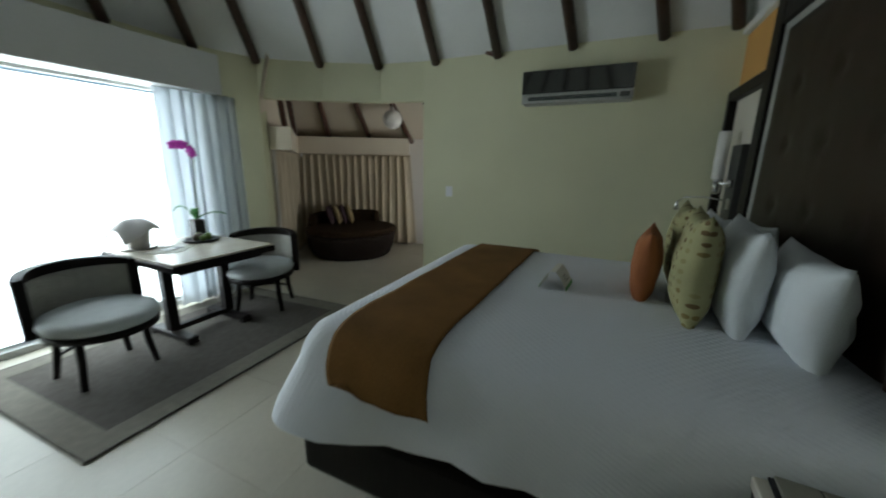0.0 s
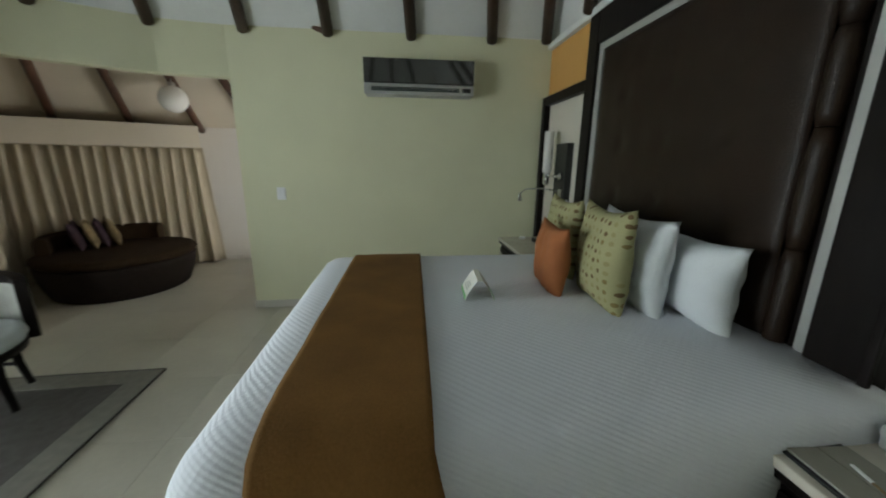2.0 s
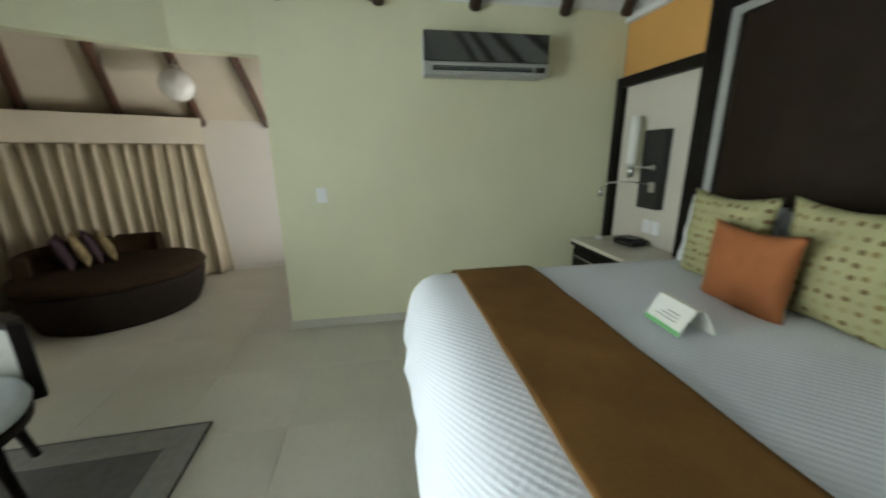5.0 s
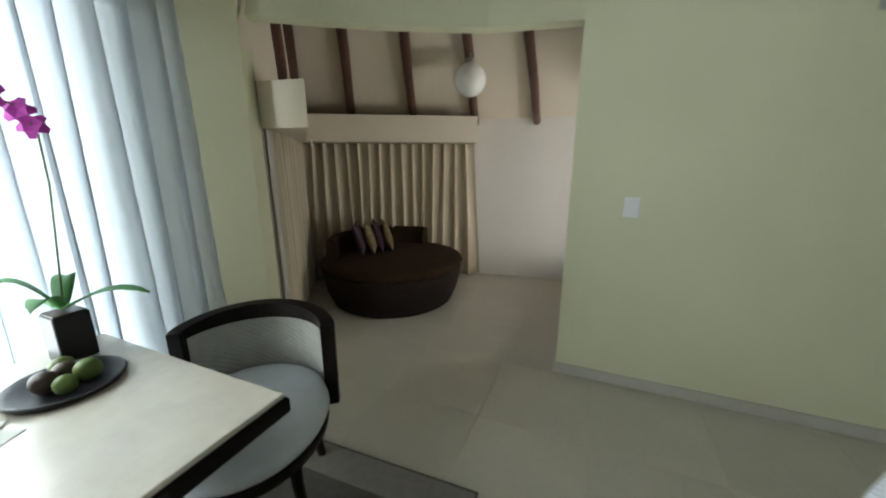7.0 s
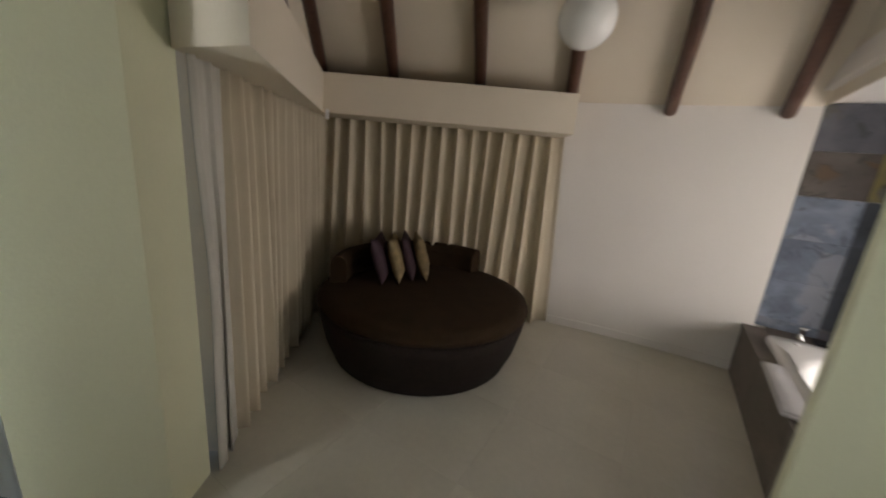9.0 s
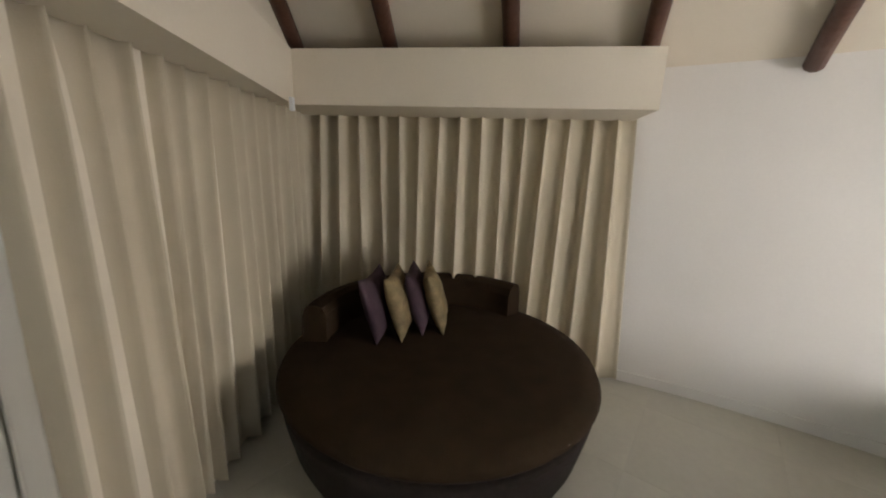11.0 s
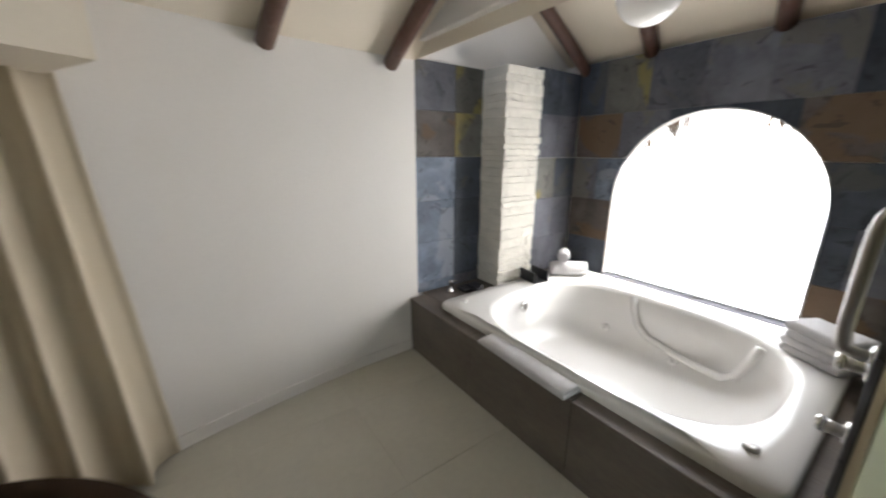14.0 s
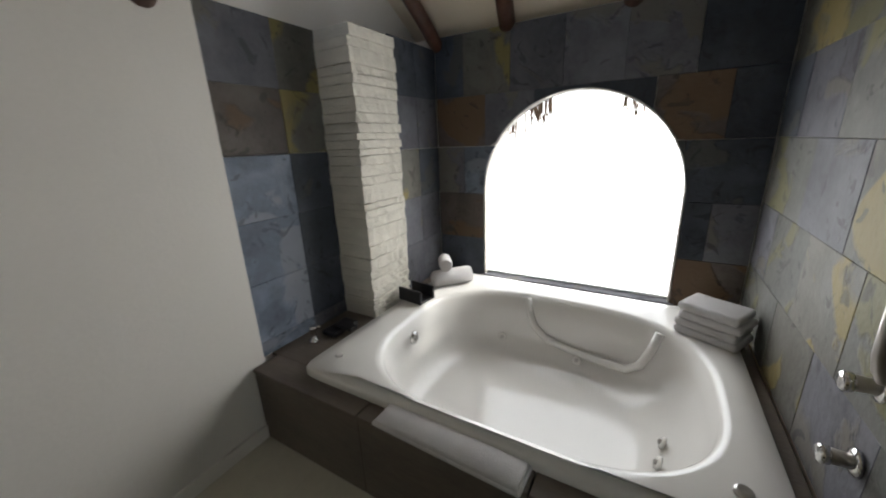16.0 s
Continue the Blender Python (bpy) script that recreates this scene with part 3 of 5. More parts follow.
def arch_strip(y0, y1, z0, z1, x0, x1, step=0.04):
    """A block of wall with the arched opening taken out of it; None where nothing is left."""
    ys = sorted({y0, y1, *(y for y in (AY0, AY1) if y0 < y < y1), *(y for y in np.arange(AY0, AY1, step) if y0 < y < y1)})
    bm = bmesh.new()
    made = False
    for a, b in zip(ys, ys[1:]):
        mid = (a + b) / 2
        if AY0 < mid < AY1:
            spans = []
            if z0 < ASILL:
                spans.append((z0, z0, min(z1, ASILL), min(z1, ASILL)))
            la, lb = max(z0, arch_z(a)), max(z0, arch_z(b))
            if min(la, lb) < z1:
                spans.append((min(la, z1), min(lb, z1), z1, z1))
        else:
            spans = [(z0, z0, z1, z1)]
        for za, zb, ha, hb in spans:
            if ha - za < 0.002 and hb - zb < 0.002:
                continue
            made = True
            v = [bm.verts.new(c) for c in ((x0, a, za), (x0, b, zb), (x0, b, hb), (x0, a, ha), (x1, a, za), (x1, b, zb), (x1, b, hb), (x1, a, ha))]
            for f in ((0, 1, 2, 3), (7, 6, 5, 4), (0, 4, 5, 1), (3, 2, 6, 7), (1, 5, 6, 2), (0, 3, 7, 4)):
                bm.faces.new([v[i] for i in f])
    bmesh.ops.remove_doubles(bm, verts=bm.verts, dist=0.0005)
    return bm if made else (bm.free() or None)


wall_arch = structure(part("wall_arch", arch_strip(4.662, 6.75, 0, 2.06, -0.125, -0.05), "white"), "alcove wall with an arched window opening", "wall")
wall_south_alcove = structure(part("wall_alcove_south", box(-1.90, -0.02, 4.647, 4.661, 0, 2.7), "cream"), "alcove side wall carrying slate tiles", "wall")
rim = []
for k in range(25):
    a = math.pi * k / 24
    rim.append((AC_Y + AR * math.cos(a), ASPRING + AR * math.sin(a)))
rim = [(AY1, ASILL), *rim, (AY0, ASILL)]
g = [[(-0.132, y - (y - AC_Y) * 0.012, z) for y, z in rim], [(-0.05, y - (y - AC_Y) * 0.012, z) for y, z in rim]]
structure(part("arch_reveal", sheet(g, 0.006), "white"), "white plastered arch reveal", "trim")
structure(part("arch_sill", box(-0.155, -0.05, AY0 - 0.02, AY1 + 0.02, 0.385, 0.412, 0.004), "slate"), "grey stone sill under the arch", "trim")

# alcove ceiling, rising from the arch wall
bm = bmesh.new()
for lift in (0, 0.08):
    q = [bm.verts.new(c) for c in ((-0.02, 6.9, 2.04 + lift), (-0.02, 4.6, 2.04 + lift), (-1.64, 4.6, 3.0 + lift), (-1.64, 6.9, 3.0 + lift))]
    bm.faces.new(q)
structure(part("ceiling_alcove", bm, "cream"), "cream sloping ceiling over the bath", "ceiling")
for a, b in (((-0.13, 6.55), (-1.55, 6.50)),):
    pole("roof_pole", (a[0], a[1], 2.05), (b[0], b[1], 2.05 + 0.59 * 1.42), 0.045, "beam_red", "brown round wooden roof pole over the bath", "bath roof poles")
for y in (6.05, 5.36, 4.85):
    pole("roof_pole", (-0.13, y, 2.10), (-1.6, y - 0.35, 2.10 + 0.59 * 1.47), 0.05, "beam_red", "brown round wooden roof pole over the bath", "bath roof poles")

# bedroom glass door
win = structure(thing("window_1", "", ""), "wide sliding glass door with white frame, blown out by daylight", "glass door")
for y in (0.9, 1.38, 3.05):
    part("window_frame", box(-3.86, -3.81, y, y + 0.05, 0.02, 2.16, 0.004), "aluminium", win)
for z in (0.0, 2.11):
    part("window_frame", box(-3.86, -3.81, 0.9, 3.1, z, z + 0.05, 0.004), "aluminium", win)
for y0, y1 in ((0.95, 1.38), (1.43, 3.05)):
    ob = part("pane", box(-3.838, -3.832, y0, y1, 0.05, 2.11), "glass", win)
    ob.visible_shadow = False
arch = structure(thing("window_2", "", ""), "arched window above the bath, open to white daylight", "window")
gp = loft([[(-0.075, y, z) for y, z in rim], [(-0.069, y, z) for y, z in rim]])
ob = part("pane", gp, "glass", arch)
ob.visible_shadow = False
part("window_frame", tube([(-0.072, y, z) for y, z in rim], 0.012, 6), "aluminium", arch)
part("window_frame", box(-0.085, -0.06, AY0, AY1, ASILL + 0.01, ASILL + 0.025, 0.003), "aluminium", arch)

# thatch hanging outside the arched window
for cy, cz in ((5.84, 1.56), (6.0, 1.45), (5.33, 1.56)):
    bm = bmesh.new()
    rnd = random.Random(int(cy * 100))
    for k in range(26 if cy == 5.84 else 8):
        y = cy + rnd.uniform(-0.07, 0.07)
        tube([(-0.045, y, 2.0), (-0.035, y + rnd.uniform(-0.01, 0.01), cz), (-0.03, y + rnd.uniform(-0.03, 0.03), cz - rnd.uniform(0.02, 0.14))], 0.009, 5, bm=bm, r_end=0.003)
    tagged(part("thatch_fringe", bm, "thatch"), "ragged brown palm thatch hanging outside the arched window", "thatch", "thatch fringe")

# valances
val = structure(part("valance_bedroom", box(-3.775, -3.50, 0.75, 3.23, 2.13, 2.50, 0.006), "ceiling"), "white boxed pelmet over the glass door", "pelmet")
vb = prism([(-3.40, 3.98), (-4.59, 5.20), (-3.02, 6.10), (-3.22, 6.49), (-4.98, 5.55), (-3.72, 3.92)], 1.63, 1.90)
structure(part("valance_sitting", vb, "cream"), "cream boxed pelmet above beige curtains", "pelmet")


# ---- curtains ----
def curtain(name, a, b, z0, z1, folds, depth, mat, label, seed=1, flare=1.0, kick=0.0, bow=0.0, group=""):
    """Hanging pleats from a to b: tight at the head, looser at the hem."""
    a, b = Vector(a), Vector(b)
    d = b - a
    n2 = Vector((-d.y, d.x)).normalized()
    rnd = random.Random(seed)
    ph = [rnd.uniform(0, 6.28) for _ in range(6)]
    cols = folds * 14
    rows = []
    for j in range(15):
        f = j / 14
        z = z1 + (z0 - z1) * f
        row = []
        for i in range(cols + 1):
            s = i / cols
            wob = 0.35 * math.sin(s * 9 + ph[0]) + 0.25 * math.sin(s * 23 + ph[1] + f * 1.3)
            ang = 2 * math.pi * folds * (s + 0.006 * math.sin(7 * s + ph[2]) * f) + wob * (0.4 + f)
            amp = depth * (0.75 + 0.35 * f * flare + 0.2 * math.sin(s * 31 + ph[3]))
            wave = 2.2 * (0.5 + 0.5 * math.sin(ang)) ** (2.4 + 1.0 * math.sin(s * 13 + ph[4])) - 1 + 0.3 * f * math.sin(s * 41 + ph[5])
            p = a + d * s + n2 * (-amp * wave) + d.normalized() * (0.5 * depth * math.cos(ang) + 0.03 * f * math.sin(s * 17 + ph[1]) + kick * f * s ** 9 + bow * (1 - s) * math.sin(math.pi * f) ** 3)
            row.append((p.x, p.y, z + (0.006 * math.sin(ang * 0.5) if j == 14 else 0)))
        rows.append(row)
    ob = part(name, sheet(rows, 0.003), mat, smooth=True)
    return tagged(ob, label, "curtain", group)


curtain("curtain", (-4.93, 5.43), (-3.18, 6.42), 0.02, 1.64, 16, 0.031, "drape", "beige pleated curtain hanging behind the round daybed", 3, kick=0.08, group="beige curtains")
curtain("curtain", (-3.87, 4.12), (-4.88, 5.42), 0.03, 1.64, 15, 0.036, "drape", "beige pleated curtain beside the opening", 5, group="beige curtains")
curtain("curtain_lining", (-3.735, 3.965), (-3.86, 4.13), 0.0, 1.64, 2, 0.012, "liner", "flat grey edge of a lined curtain", 8, bow=0.035)
curtain("sheer_curtain", (-3.66, 2.66), (-3.58, 3.40), 0.03, 2.14, 7, 0.04, "sheer", "gathered sheer white curtain at the glass door", 11)
clip = tagged(part("curtain_clip", box(-0.012, 0.012, -0.01, 0.01, 0, 0.06, 0.003), "plastic"), "small white plastic curtain track stop", "clip")
clip.matrix_basis = pose(-4.40, 5.08, 1.57, 0, 0, 128)


# ---- bedroom: bed ----
bed = thing("bed", "king bed with white waffle spread on a dark base", "bed", (0.02, 2.53, 0))
BX0, BX1, BY0, BY1 = -0.93, 1.0, 1.63, 3.45
part("bed_base", place(box(BX0 - 0.01, BX1 - 0.05, BY0 - 0.02, BY1 + 0.02, 0.15, 0.44, 0.035, seg=3), Matrix.Translation((-0.02, -2.53, 0))), "espresso", bed, "dark upholstered bed base")
part("plinth", place(box(BX0 + 0.14, BX1 - 0.05, BY0 + 0.14, BY1 - 0.14, 0.012, 0.15), Matrix.Translation((-0.02, -2.53, 0))), "espresso", bed)
part("mattress", place(box(BX0 + 0.03, BX1 - 0.03, BY0 + 0.04, BY1 - 0.04, 0.44, 0.80, 0.05), Matrix.Translation((-0.02, -2.53, 0))), "linen", bed)
for fx, fy in ((BX0 + 0.1, BY0 + 0.15), (BX0 + 0.1, BY1 - 0.15), (BX1 - 0.15, BY0 + 0.15), (BX1 - 0.15, BY1 - 0.15)):
    part("leg", box(fx - 0.04 - 0.02, fx + 0.02, fy - 0.03 - 2.53, fy + 0.03 - 2.53, 0, 0.15, 0.005), "espresso", bed)


def bed_ring(off, z, wave=0.0, sag=0.0):
    cx, cy = (BX0 + BX1) / 2, (BY0 + BY1) / 2
    pts = []
    for x, y in rounded_rect(cx, cy, (BX1 - BX0) / 2, (BY1 - BY0) / 2, 0.12):
        d = Vector((x - cx, y - cy))
        e = Vector((max(-1, min(1, d.x / ((BX1 - BX0) / 2))), max(-1, min(1, d.y / ((BY1 - BY0) / 2)))))
        n = Vector((e.x ** 5, e.y ** 5))
        n = n.normalized() if n.length > 0.05 else Vector((0, 0))
        o = off * (0.15 if x > BX1 - 0.2 and abs(n.x) > 0.8 else 1) + wave * noise.noise((x * 5.5, y * 5.5, 1.0))
        tip = max(0.0, e.x * e.x + e.y * e.y - 1.25) * max(0.0, 0.68 - z) * 0.9
        o += tip if x < cx and y < cy else 0
        if y < cy and x > 0.3:
            o *= max(0.1, 1 - 2.0 * (x - 0.3))
        pts.append((x + n.x * o - 0.02, y + n.y * o - 2.53, z - 0.8 * tip + sag * noise.noise((x * 2.1, y * 2.1, 7))))
    return pts


levels = [(0.09, 0.525, 0.045, 0.06), (0.083, 0.57, 0.036, 0.03), (0.068, 0.62, 0.024, 0.01), (0.05, 0.68, 0.014, 0), (0.032, 0.735, 0.008, 0), (0.008, 0.775, 0.003, 0), (-0.024, 0.812, 0, 0), (-0.07, 0.837, 0, 0), (-0.14, 0.850, 0, 0)]
rings = [bed_ring(*l) for l in levels]
for f in (0.75, 0.5, 0.25, 0.05):
    rings.append([((x + 0.02 - 0.035) * f + 0.035 - 0.02, y * f + (1 - f) * (2.54 - 2.53), 0.855 + 0.008 * noise.noise((x * f * 3, y * f * 3, 3))) for x, y, z in rings[8]])
part("bedspread", loft(rings, cap_lo=False), "spread", bed, "white waffle-weave bedspread draped to below the mattress", smooth=True)

prof = [(BY0 - 0.100, 0.655), (BY0 - 0.092, 0.68), (BY0 - 0.078, 0.71), (BY0 - 0.060, 0.74), (BY0 - 0.024, 0.785), (BY0 + 0.016, 0.824), (BY0 + 0.065, 0.849), (BY0 + 0.13, 0.864)]
prof += [(BY0 + 0.13 + (BY1 - BY0 - 0.26) * k / 14, 0.869 + 0.002 * math.sin(k * 1.7)) for k in range(1, 14)]
prof += [(BY1 - (y - BY0), z) for y, z in prof[7::-1]]
grid = []
for i in range(25):
    u = i / 24
    row = []
    for j, (y, z) in enumerate(prof):
        low = max(0.0, 0.82 - z)
        skew = -0.032 * (BY1 - y) / (BY1 - BY0)
        edge_in = 2.2 * low * low * (1 - u) ** 1.5 + (0.05 * (1 - u) ** 4 if low > 0.14 else 0)
        row.append((-0.715 + skew + (0.435 + 0.4 * skew) * u + edge_in + 0.2 * low * (0.6 + u), y + 0.012 * noise.noise((u * 5, z * 3, 5)) * low * 3, z + (0.055 * (1 - u) ** 3 + 0.02 * u * u if low > 0.14 else 0) + 0.0025 * noise.noise((u * 4, y * 4, 2))))
    grid.append(row)
tagged(part("bed_runner", sheet(grid, 0.006), "runner", smooth=True), "tan suede bed runner laid across the foot of the bed", "bed runner")


def pillow(name, mat, w, h, t, at, lean, turn, label, seed, group=""):
    """A pillow standing on its edge, leaning back towards the headboard."""
    ob = part(name, cushion(w, h, t, seed), mat, smooth=True)
    m = Matrix.Translation(at) @ Matrix.Rotation(radians(turn), 4, "Z") @ Matrix.Rotation(radians(lean), 4, "Y") @ Matrix(((0, 0, 1, 0), (1, 0, 0, 0), (0, 1, 0, 0), (0, 0, 0, 1)))
    ob.matrix_basis = m
    return tagged(ob, label, "pillow", group)


pillow("bed_pillow", "linen", 0.62, 0.45, 0.18, (0.70, 2.515, 1.043), 3, -6, "plump white cotton bed pillow standing upright", 1, "white pillows")
pillow("bed_pillow", "linen", 0.62, 0.38, 0.20, (0.855, 2.345, 1.008), 2, -6, "plump white cotton bed pillow against the headboard", 2, "white pillows")
pillow("bed_pillow", "linen", 0.56, 0.42, 0.17, (0.71, 3.10, 1.028), 7, -3, "plump white cotton bed pillow standing upright", 3, "white pillows")
pillow("bed_pillow", "linen", 0.56, 0.40, 0.17, (0.87, 3.05, 1.018), 5, 0, "plump white cotton bed pillow against the headboard", 4, "white pillows")
pillow("cushion", "spotted", 0.46, 0.49, 0.16, (0.535, 2.475, 1.063), 2, -5, "sage green cushion printed with small brown dots", 5, "spotted cushions")
pillow("cushion", "spotted", 0.48, 0.48, 0.15, (0.56, 2.97, 1.058), 3, -5, "sage green cushion printed with small brown dots", 6, "spotted cushions")
pillow("cushion", "rust", 0.41, 0.38, 0.13, (0.375, 2.685, 1.003), 3, -6, "small rust orange cushion propped against spotted ones", 7)

card = thing("tent_card", "folded white paper tent card standing on the bedspread", "card", (-0.04, 2.555, 0.862), 86)
for s in (1, -1):
    g = [[(x, s * (0.012 + 0.055 * (1 - v ** 1.5)), 0.095 * v) for x in (-0.09, 0.0, 0.09)] for v in (0, 0.25, 0.5, 0.75, 1.0)]
    p = part("leaf", sheet(g, 0.0012), "paper", card)
    g = [[(x, s * (0.0150 + 0.055 * (1 - v ** 1.5)), 0.095 * v) for x in (-0.09, 0.09)] for v in (0.02, 0.2)]
    part("print_band", sheet(g, 0.0008), "green_print", p)
    for k, v in enumerate((0.4, 0.52, 0.64)):
        g = [[(x, s * (0.0150 + 0.055 * (1 - q ** 1.5)), 0.095 * q) for x in (-0.05, 0.05 - 0.02 * k)] for q in (v, v + 0.04)]
        part("print_line", sheet(g, 0.0006), "print", p)
part("ridge", box(-0.09, 0.09, -0.0125, 0.0125, 0.094, 0.0955), "paper", card)

# ---- headboard ----
hb = thing("headboard", "tall dark wood headboard with buttoned brown leather panel", "headboard", (1.03, 2.8, 0))
part("backing", box(0.0, 0.028, -1.05, 0.88, 0.02, 2.5), "espresso", hb)
part("post", box(-0.07, 0.02, 0.755, 0.89, 0, 2.5, 0.008), "espresso", hb)
part("post", box(-0.07, 0.02, -1.06, -0.885, 0, 2.5, 0.008), "espresso", hb)
part("post_moulding", box(-0.085, -0.065, -1.075, -1.05, 0, 2.5, 0.005), "espresso", hb)
part("top_rail", box(-0.07, 0.02, -0.885, 0.755, 2.29, 2.5, 0.008), "espresso", hb)
for y0, y1, z0, z1 in ((0.70, 0.755, 0.3, 2.29), (-0.885, -0.84, 0.3, 2.29), (-0.84, 0.70, 2.24, 2.29)):
    part("silver_inlay", box(-0.05, 0.0, y0, y1, z0, z1, 0.004), "silver", hb, "pale silver inlay strip")
part("inner_moulding", box(-0.04, 0.0, -0.84, -0.812, 0.3, 2.24, 0.008), "espresso", hb)
part("inner_moulding", box(-0.04, 0.0, 0.672, 0.70, 0.3, 2.24, 0.008), "espresso", hb)
BUTTONS = [(y, z) for y in (-0.40, -0.025, 0.35) for z in (1.0, 1.29, 1.60, 1.895)]
rows = []
for j in range(61):
    z = 0.4 + 1.84 * j / 60
    row = []
    for i in range(41):
        y = -0.73 + 1.402 * i / 40
        d = min(math.hypot(y - a, z - b) for a, b in BUTTONS)
        edge = min(y + 0.73, 0.672 - y, 2.24 - z, 0.2)
        dep = 0.05 + 0.012 * min(1, edge / 0.05) - 0.014 * math.exp(-((d / 0.035) ** 2)) + 0.002 * noise.noise((y * 9, z * 9, 1))
        row.append((-dep, y, z))
    rows.append(row)
part("leather_panel", sheet(rows, 0.004), "leather", hb, "buttoned dark brown leather panel", smooth=True)
for y, z in BUTTONS:
    part("button", place(lathe([(0.014, 0), (0.013, 0.006), (0.006, 0.010)], 12), Matrix.Translation((-0.042, y, z)) @ Matrix.Rotation(radians(-90), 4, "Y")), "leather", hb, smooth=True)
for a, b in ((0.35, 0.80), (0.805, 1.195), (1.2, 1.605), (1.61, 1.905), (1.91, 2.235)):
    n = 7
    prf = [(0.030 + 0.010 * math.sin(math.pi * min(1, max(0, k / n * 1.0))) ** 0.35, a + (b - a) * k / n) for k in range(n + 1)]
    part("leather_roll", place(lathe(prf, 18), Matrix.Translation((-0.042, -0.77, 0))), "leather", hb, "vertical leather bolster roll", smooth=True)

# framed panel and wall lamp beside the headboard
fp = thing("wall_panel", "beige wall panel in a dark wooden frame", "wall panel", (1.05, 4.22, 0))
part("panel", box(-0.012, 0.005, -0.527, 0.29, 0.6, 2.03), "wallpaper", fp)
for y0, y1, z0, z1 in ((0.28, 0.355, 0, 2.1), (-0.525, 0.28, 2.02, 2.1)):
    part("frame", box(-0.07, 0.005, y0, y1, z0, z1, 0.006), "espresso", fp)
wl1 = thing("wall_lamp", "wall lamp with tall frosted cylinder shade on black plate", "wall lamp", (1.03, 4.0, 1.08))
part("back_plate", box(-0.05, 0.01, -0.075, 0.15, -0.03, 0.57, 0.004), "black", wl1)
part("mount", place(lathe([(0.032, 0), (0.03, 0.02), (0.012, 0.03), (0.012, 0.07)], 16), Matrix.Translation((-0.05, 0.0, 0.29)) @ Matrix.Rotation(radians(-90), 4, "Y")), "chrome", wl1, smooth=True)
part("arm", tube([(-0.10, 0.0, 0.29), (-0.10, 0.16, 0.29), (-0.10, 0.20, 0.29)], 0.008), "chrome", wl1, smooth=True)
part("shade", lathe([(0.042, 0.32), (0.042, 0.68), (0.036, 0.68), (0.036, 0.33)], 24, (-0.10, 0.205, 0)), "opal", wl1, "frosted white glass cylinder", smooth=True)
part("shade_holder", lathe([(0.012, 0.20), (0.030, 0.215), (0.030, 0.32)], 20, (-0.10, 0.205, 0)), "chrome", wl1, smooth=True)
part("socket", box(-0.056, -0.05, -0.03, 0.03, 0.10, 0.18, 0.002), "nickel", wl1)
part("reading_arm", tube([(-0.05, 0.03, 0.16), (-0.18, 0.1, 0.18), (-0.30, 0.17, 0.17), (-0.34, 0.2, 0.13)], 0.006), "chrome", wl1, smooth=True)
part("reading_head", lathe([(0.008, 0.13), (0.012, 0.11), (0.022, 0.06), (0.020, 0.06)], 16, (-0.345, 0.205, 0)), "chrome", wl1, smooth=True)


def outlet(at, label):
    o = thing("wall_socket", label, "socket", at)
    part("plate", box(-0.008, 0.0, -0.042, 0.042, -0.055, 0.055, 0.003), "plastic", o)
    part("insert", box(-0.011, -0.008, -0.02, 0.02, -0.035, 0.035, 0.002), "plastic", o)
    return o


for y in (3.965, 4.065):
    outlet((1.037, y, 0.90), "white wall socket above the nightstand")

sw = thing("light_switch", "white plastic light switch on green plaster wall", "switch", (-1.57, NORTH, 1.17))
part("plate", box(-0.042, 0.042, -0.009, 0.0, -0.06, 0.06, 0.003), "plastic", sw)
for x in (-0.016, 0.016):
    part("rocker", box(x - 0.014, x + 0.014, -0.014, -0.008, -0.035, 0.035, 0.003), "plastic", sw)


# ---- nightstands ----
def nightstand(y0, y1):
    o = thing("nightstand", "dark wood nightstand with pale stone top and drawers", "nightstand", (0.8, (y0 + y1) / 2, 0), group="nightstands")
    h = (y1 - y0) / 2
    part("body", box(-0.22, 0.21, -h + 0.02, h - 0.02, 0.04, 0.70, 0.005), "espresso", o)
    part("plinth", box(-0.20, 0.21, -h + 0.04, h - 0.04, 0, 0.045), "espresso", o)
    part("top_edge", box(-0.245, 0.22, -h, h, 0.70, 0.725, 0.004), "espresso", o)
    part("top", box(-0.25, 0.22, -h - 0.004, h + 0.004, 0.727, 0.757, 0.005), "marble", o, "pale polished stone top")
    for z0, z1 in ((0.42, 0.67), (0.10, 0.39)):
        d = part("drawer", box(-0.236, -0.22, -h + 0.04, h - 0.04, z0, z1, 0.004), "espresso", o)
        part("handle", tube([(-0.236, -h * 0.75, z1 - 0.05), (-0.256, -h * 0.73, z1 - 0.05), (-0.256, h * 0.73, z1 - 0.05), (-0.236, h * 0.75, z1 - 0.05)], 0.006, 8), "nickel", d, "slim metal bar handle")
    return o


nightstand(3.62, 4.38)
nightstand(0.95, 1.64)
ck = thing("alarm_clock", "small black alarm clock on the nightstand", "clock", (0.90, 4.06, 0.757), 8)
part("case", box(-0.08, 0.08, -0.10, 0.10, 0, 0.045, 0.008), "black", ck)
part("speaker", box(-0.06, 0.06, -0.08, 0.08, 0.045, 0.058, 0.006), "black", ck)
part("display", box(-0.083, -0.08, -0.06, 0.06, 0.012, 0.034), "black_gloss", ck)
tagged(part("soap_dish", lathe([(0.012, 0), (0.028, 0.004), (0.03, 0.022), (0.024, 0.024), (0.02, 0.010)], 20, (0.76, 4.28, 0.757)), "plastic", smooth=True), "small white round dish on the nightstand", "dish")

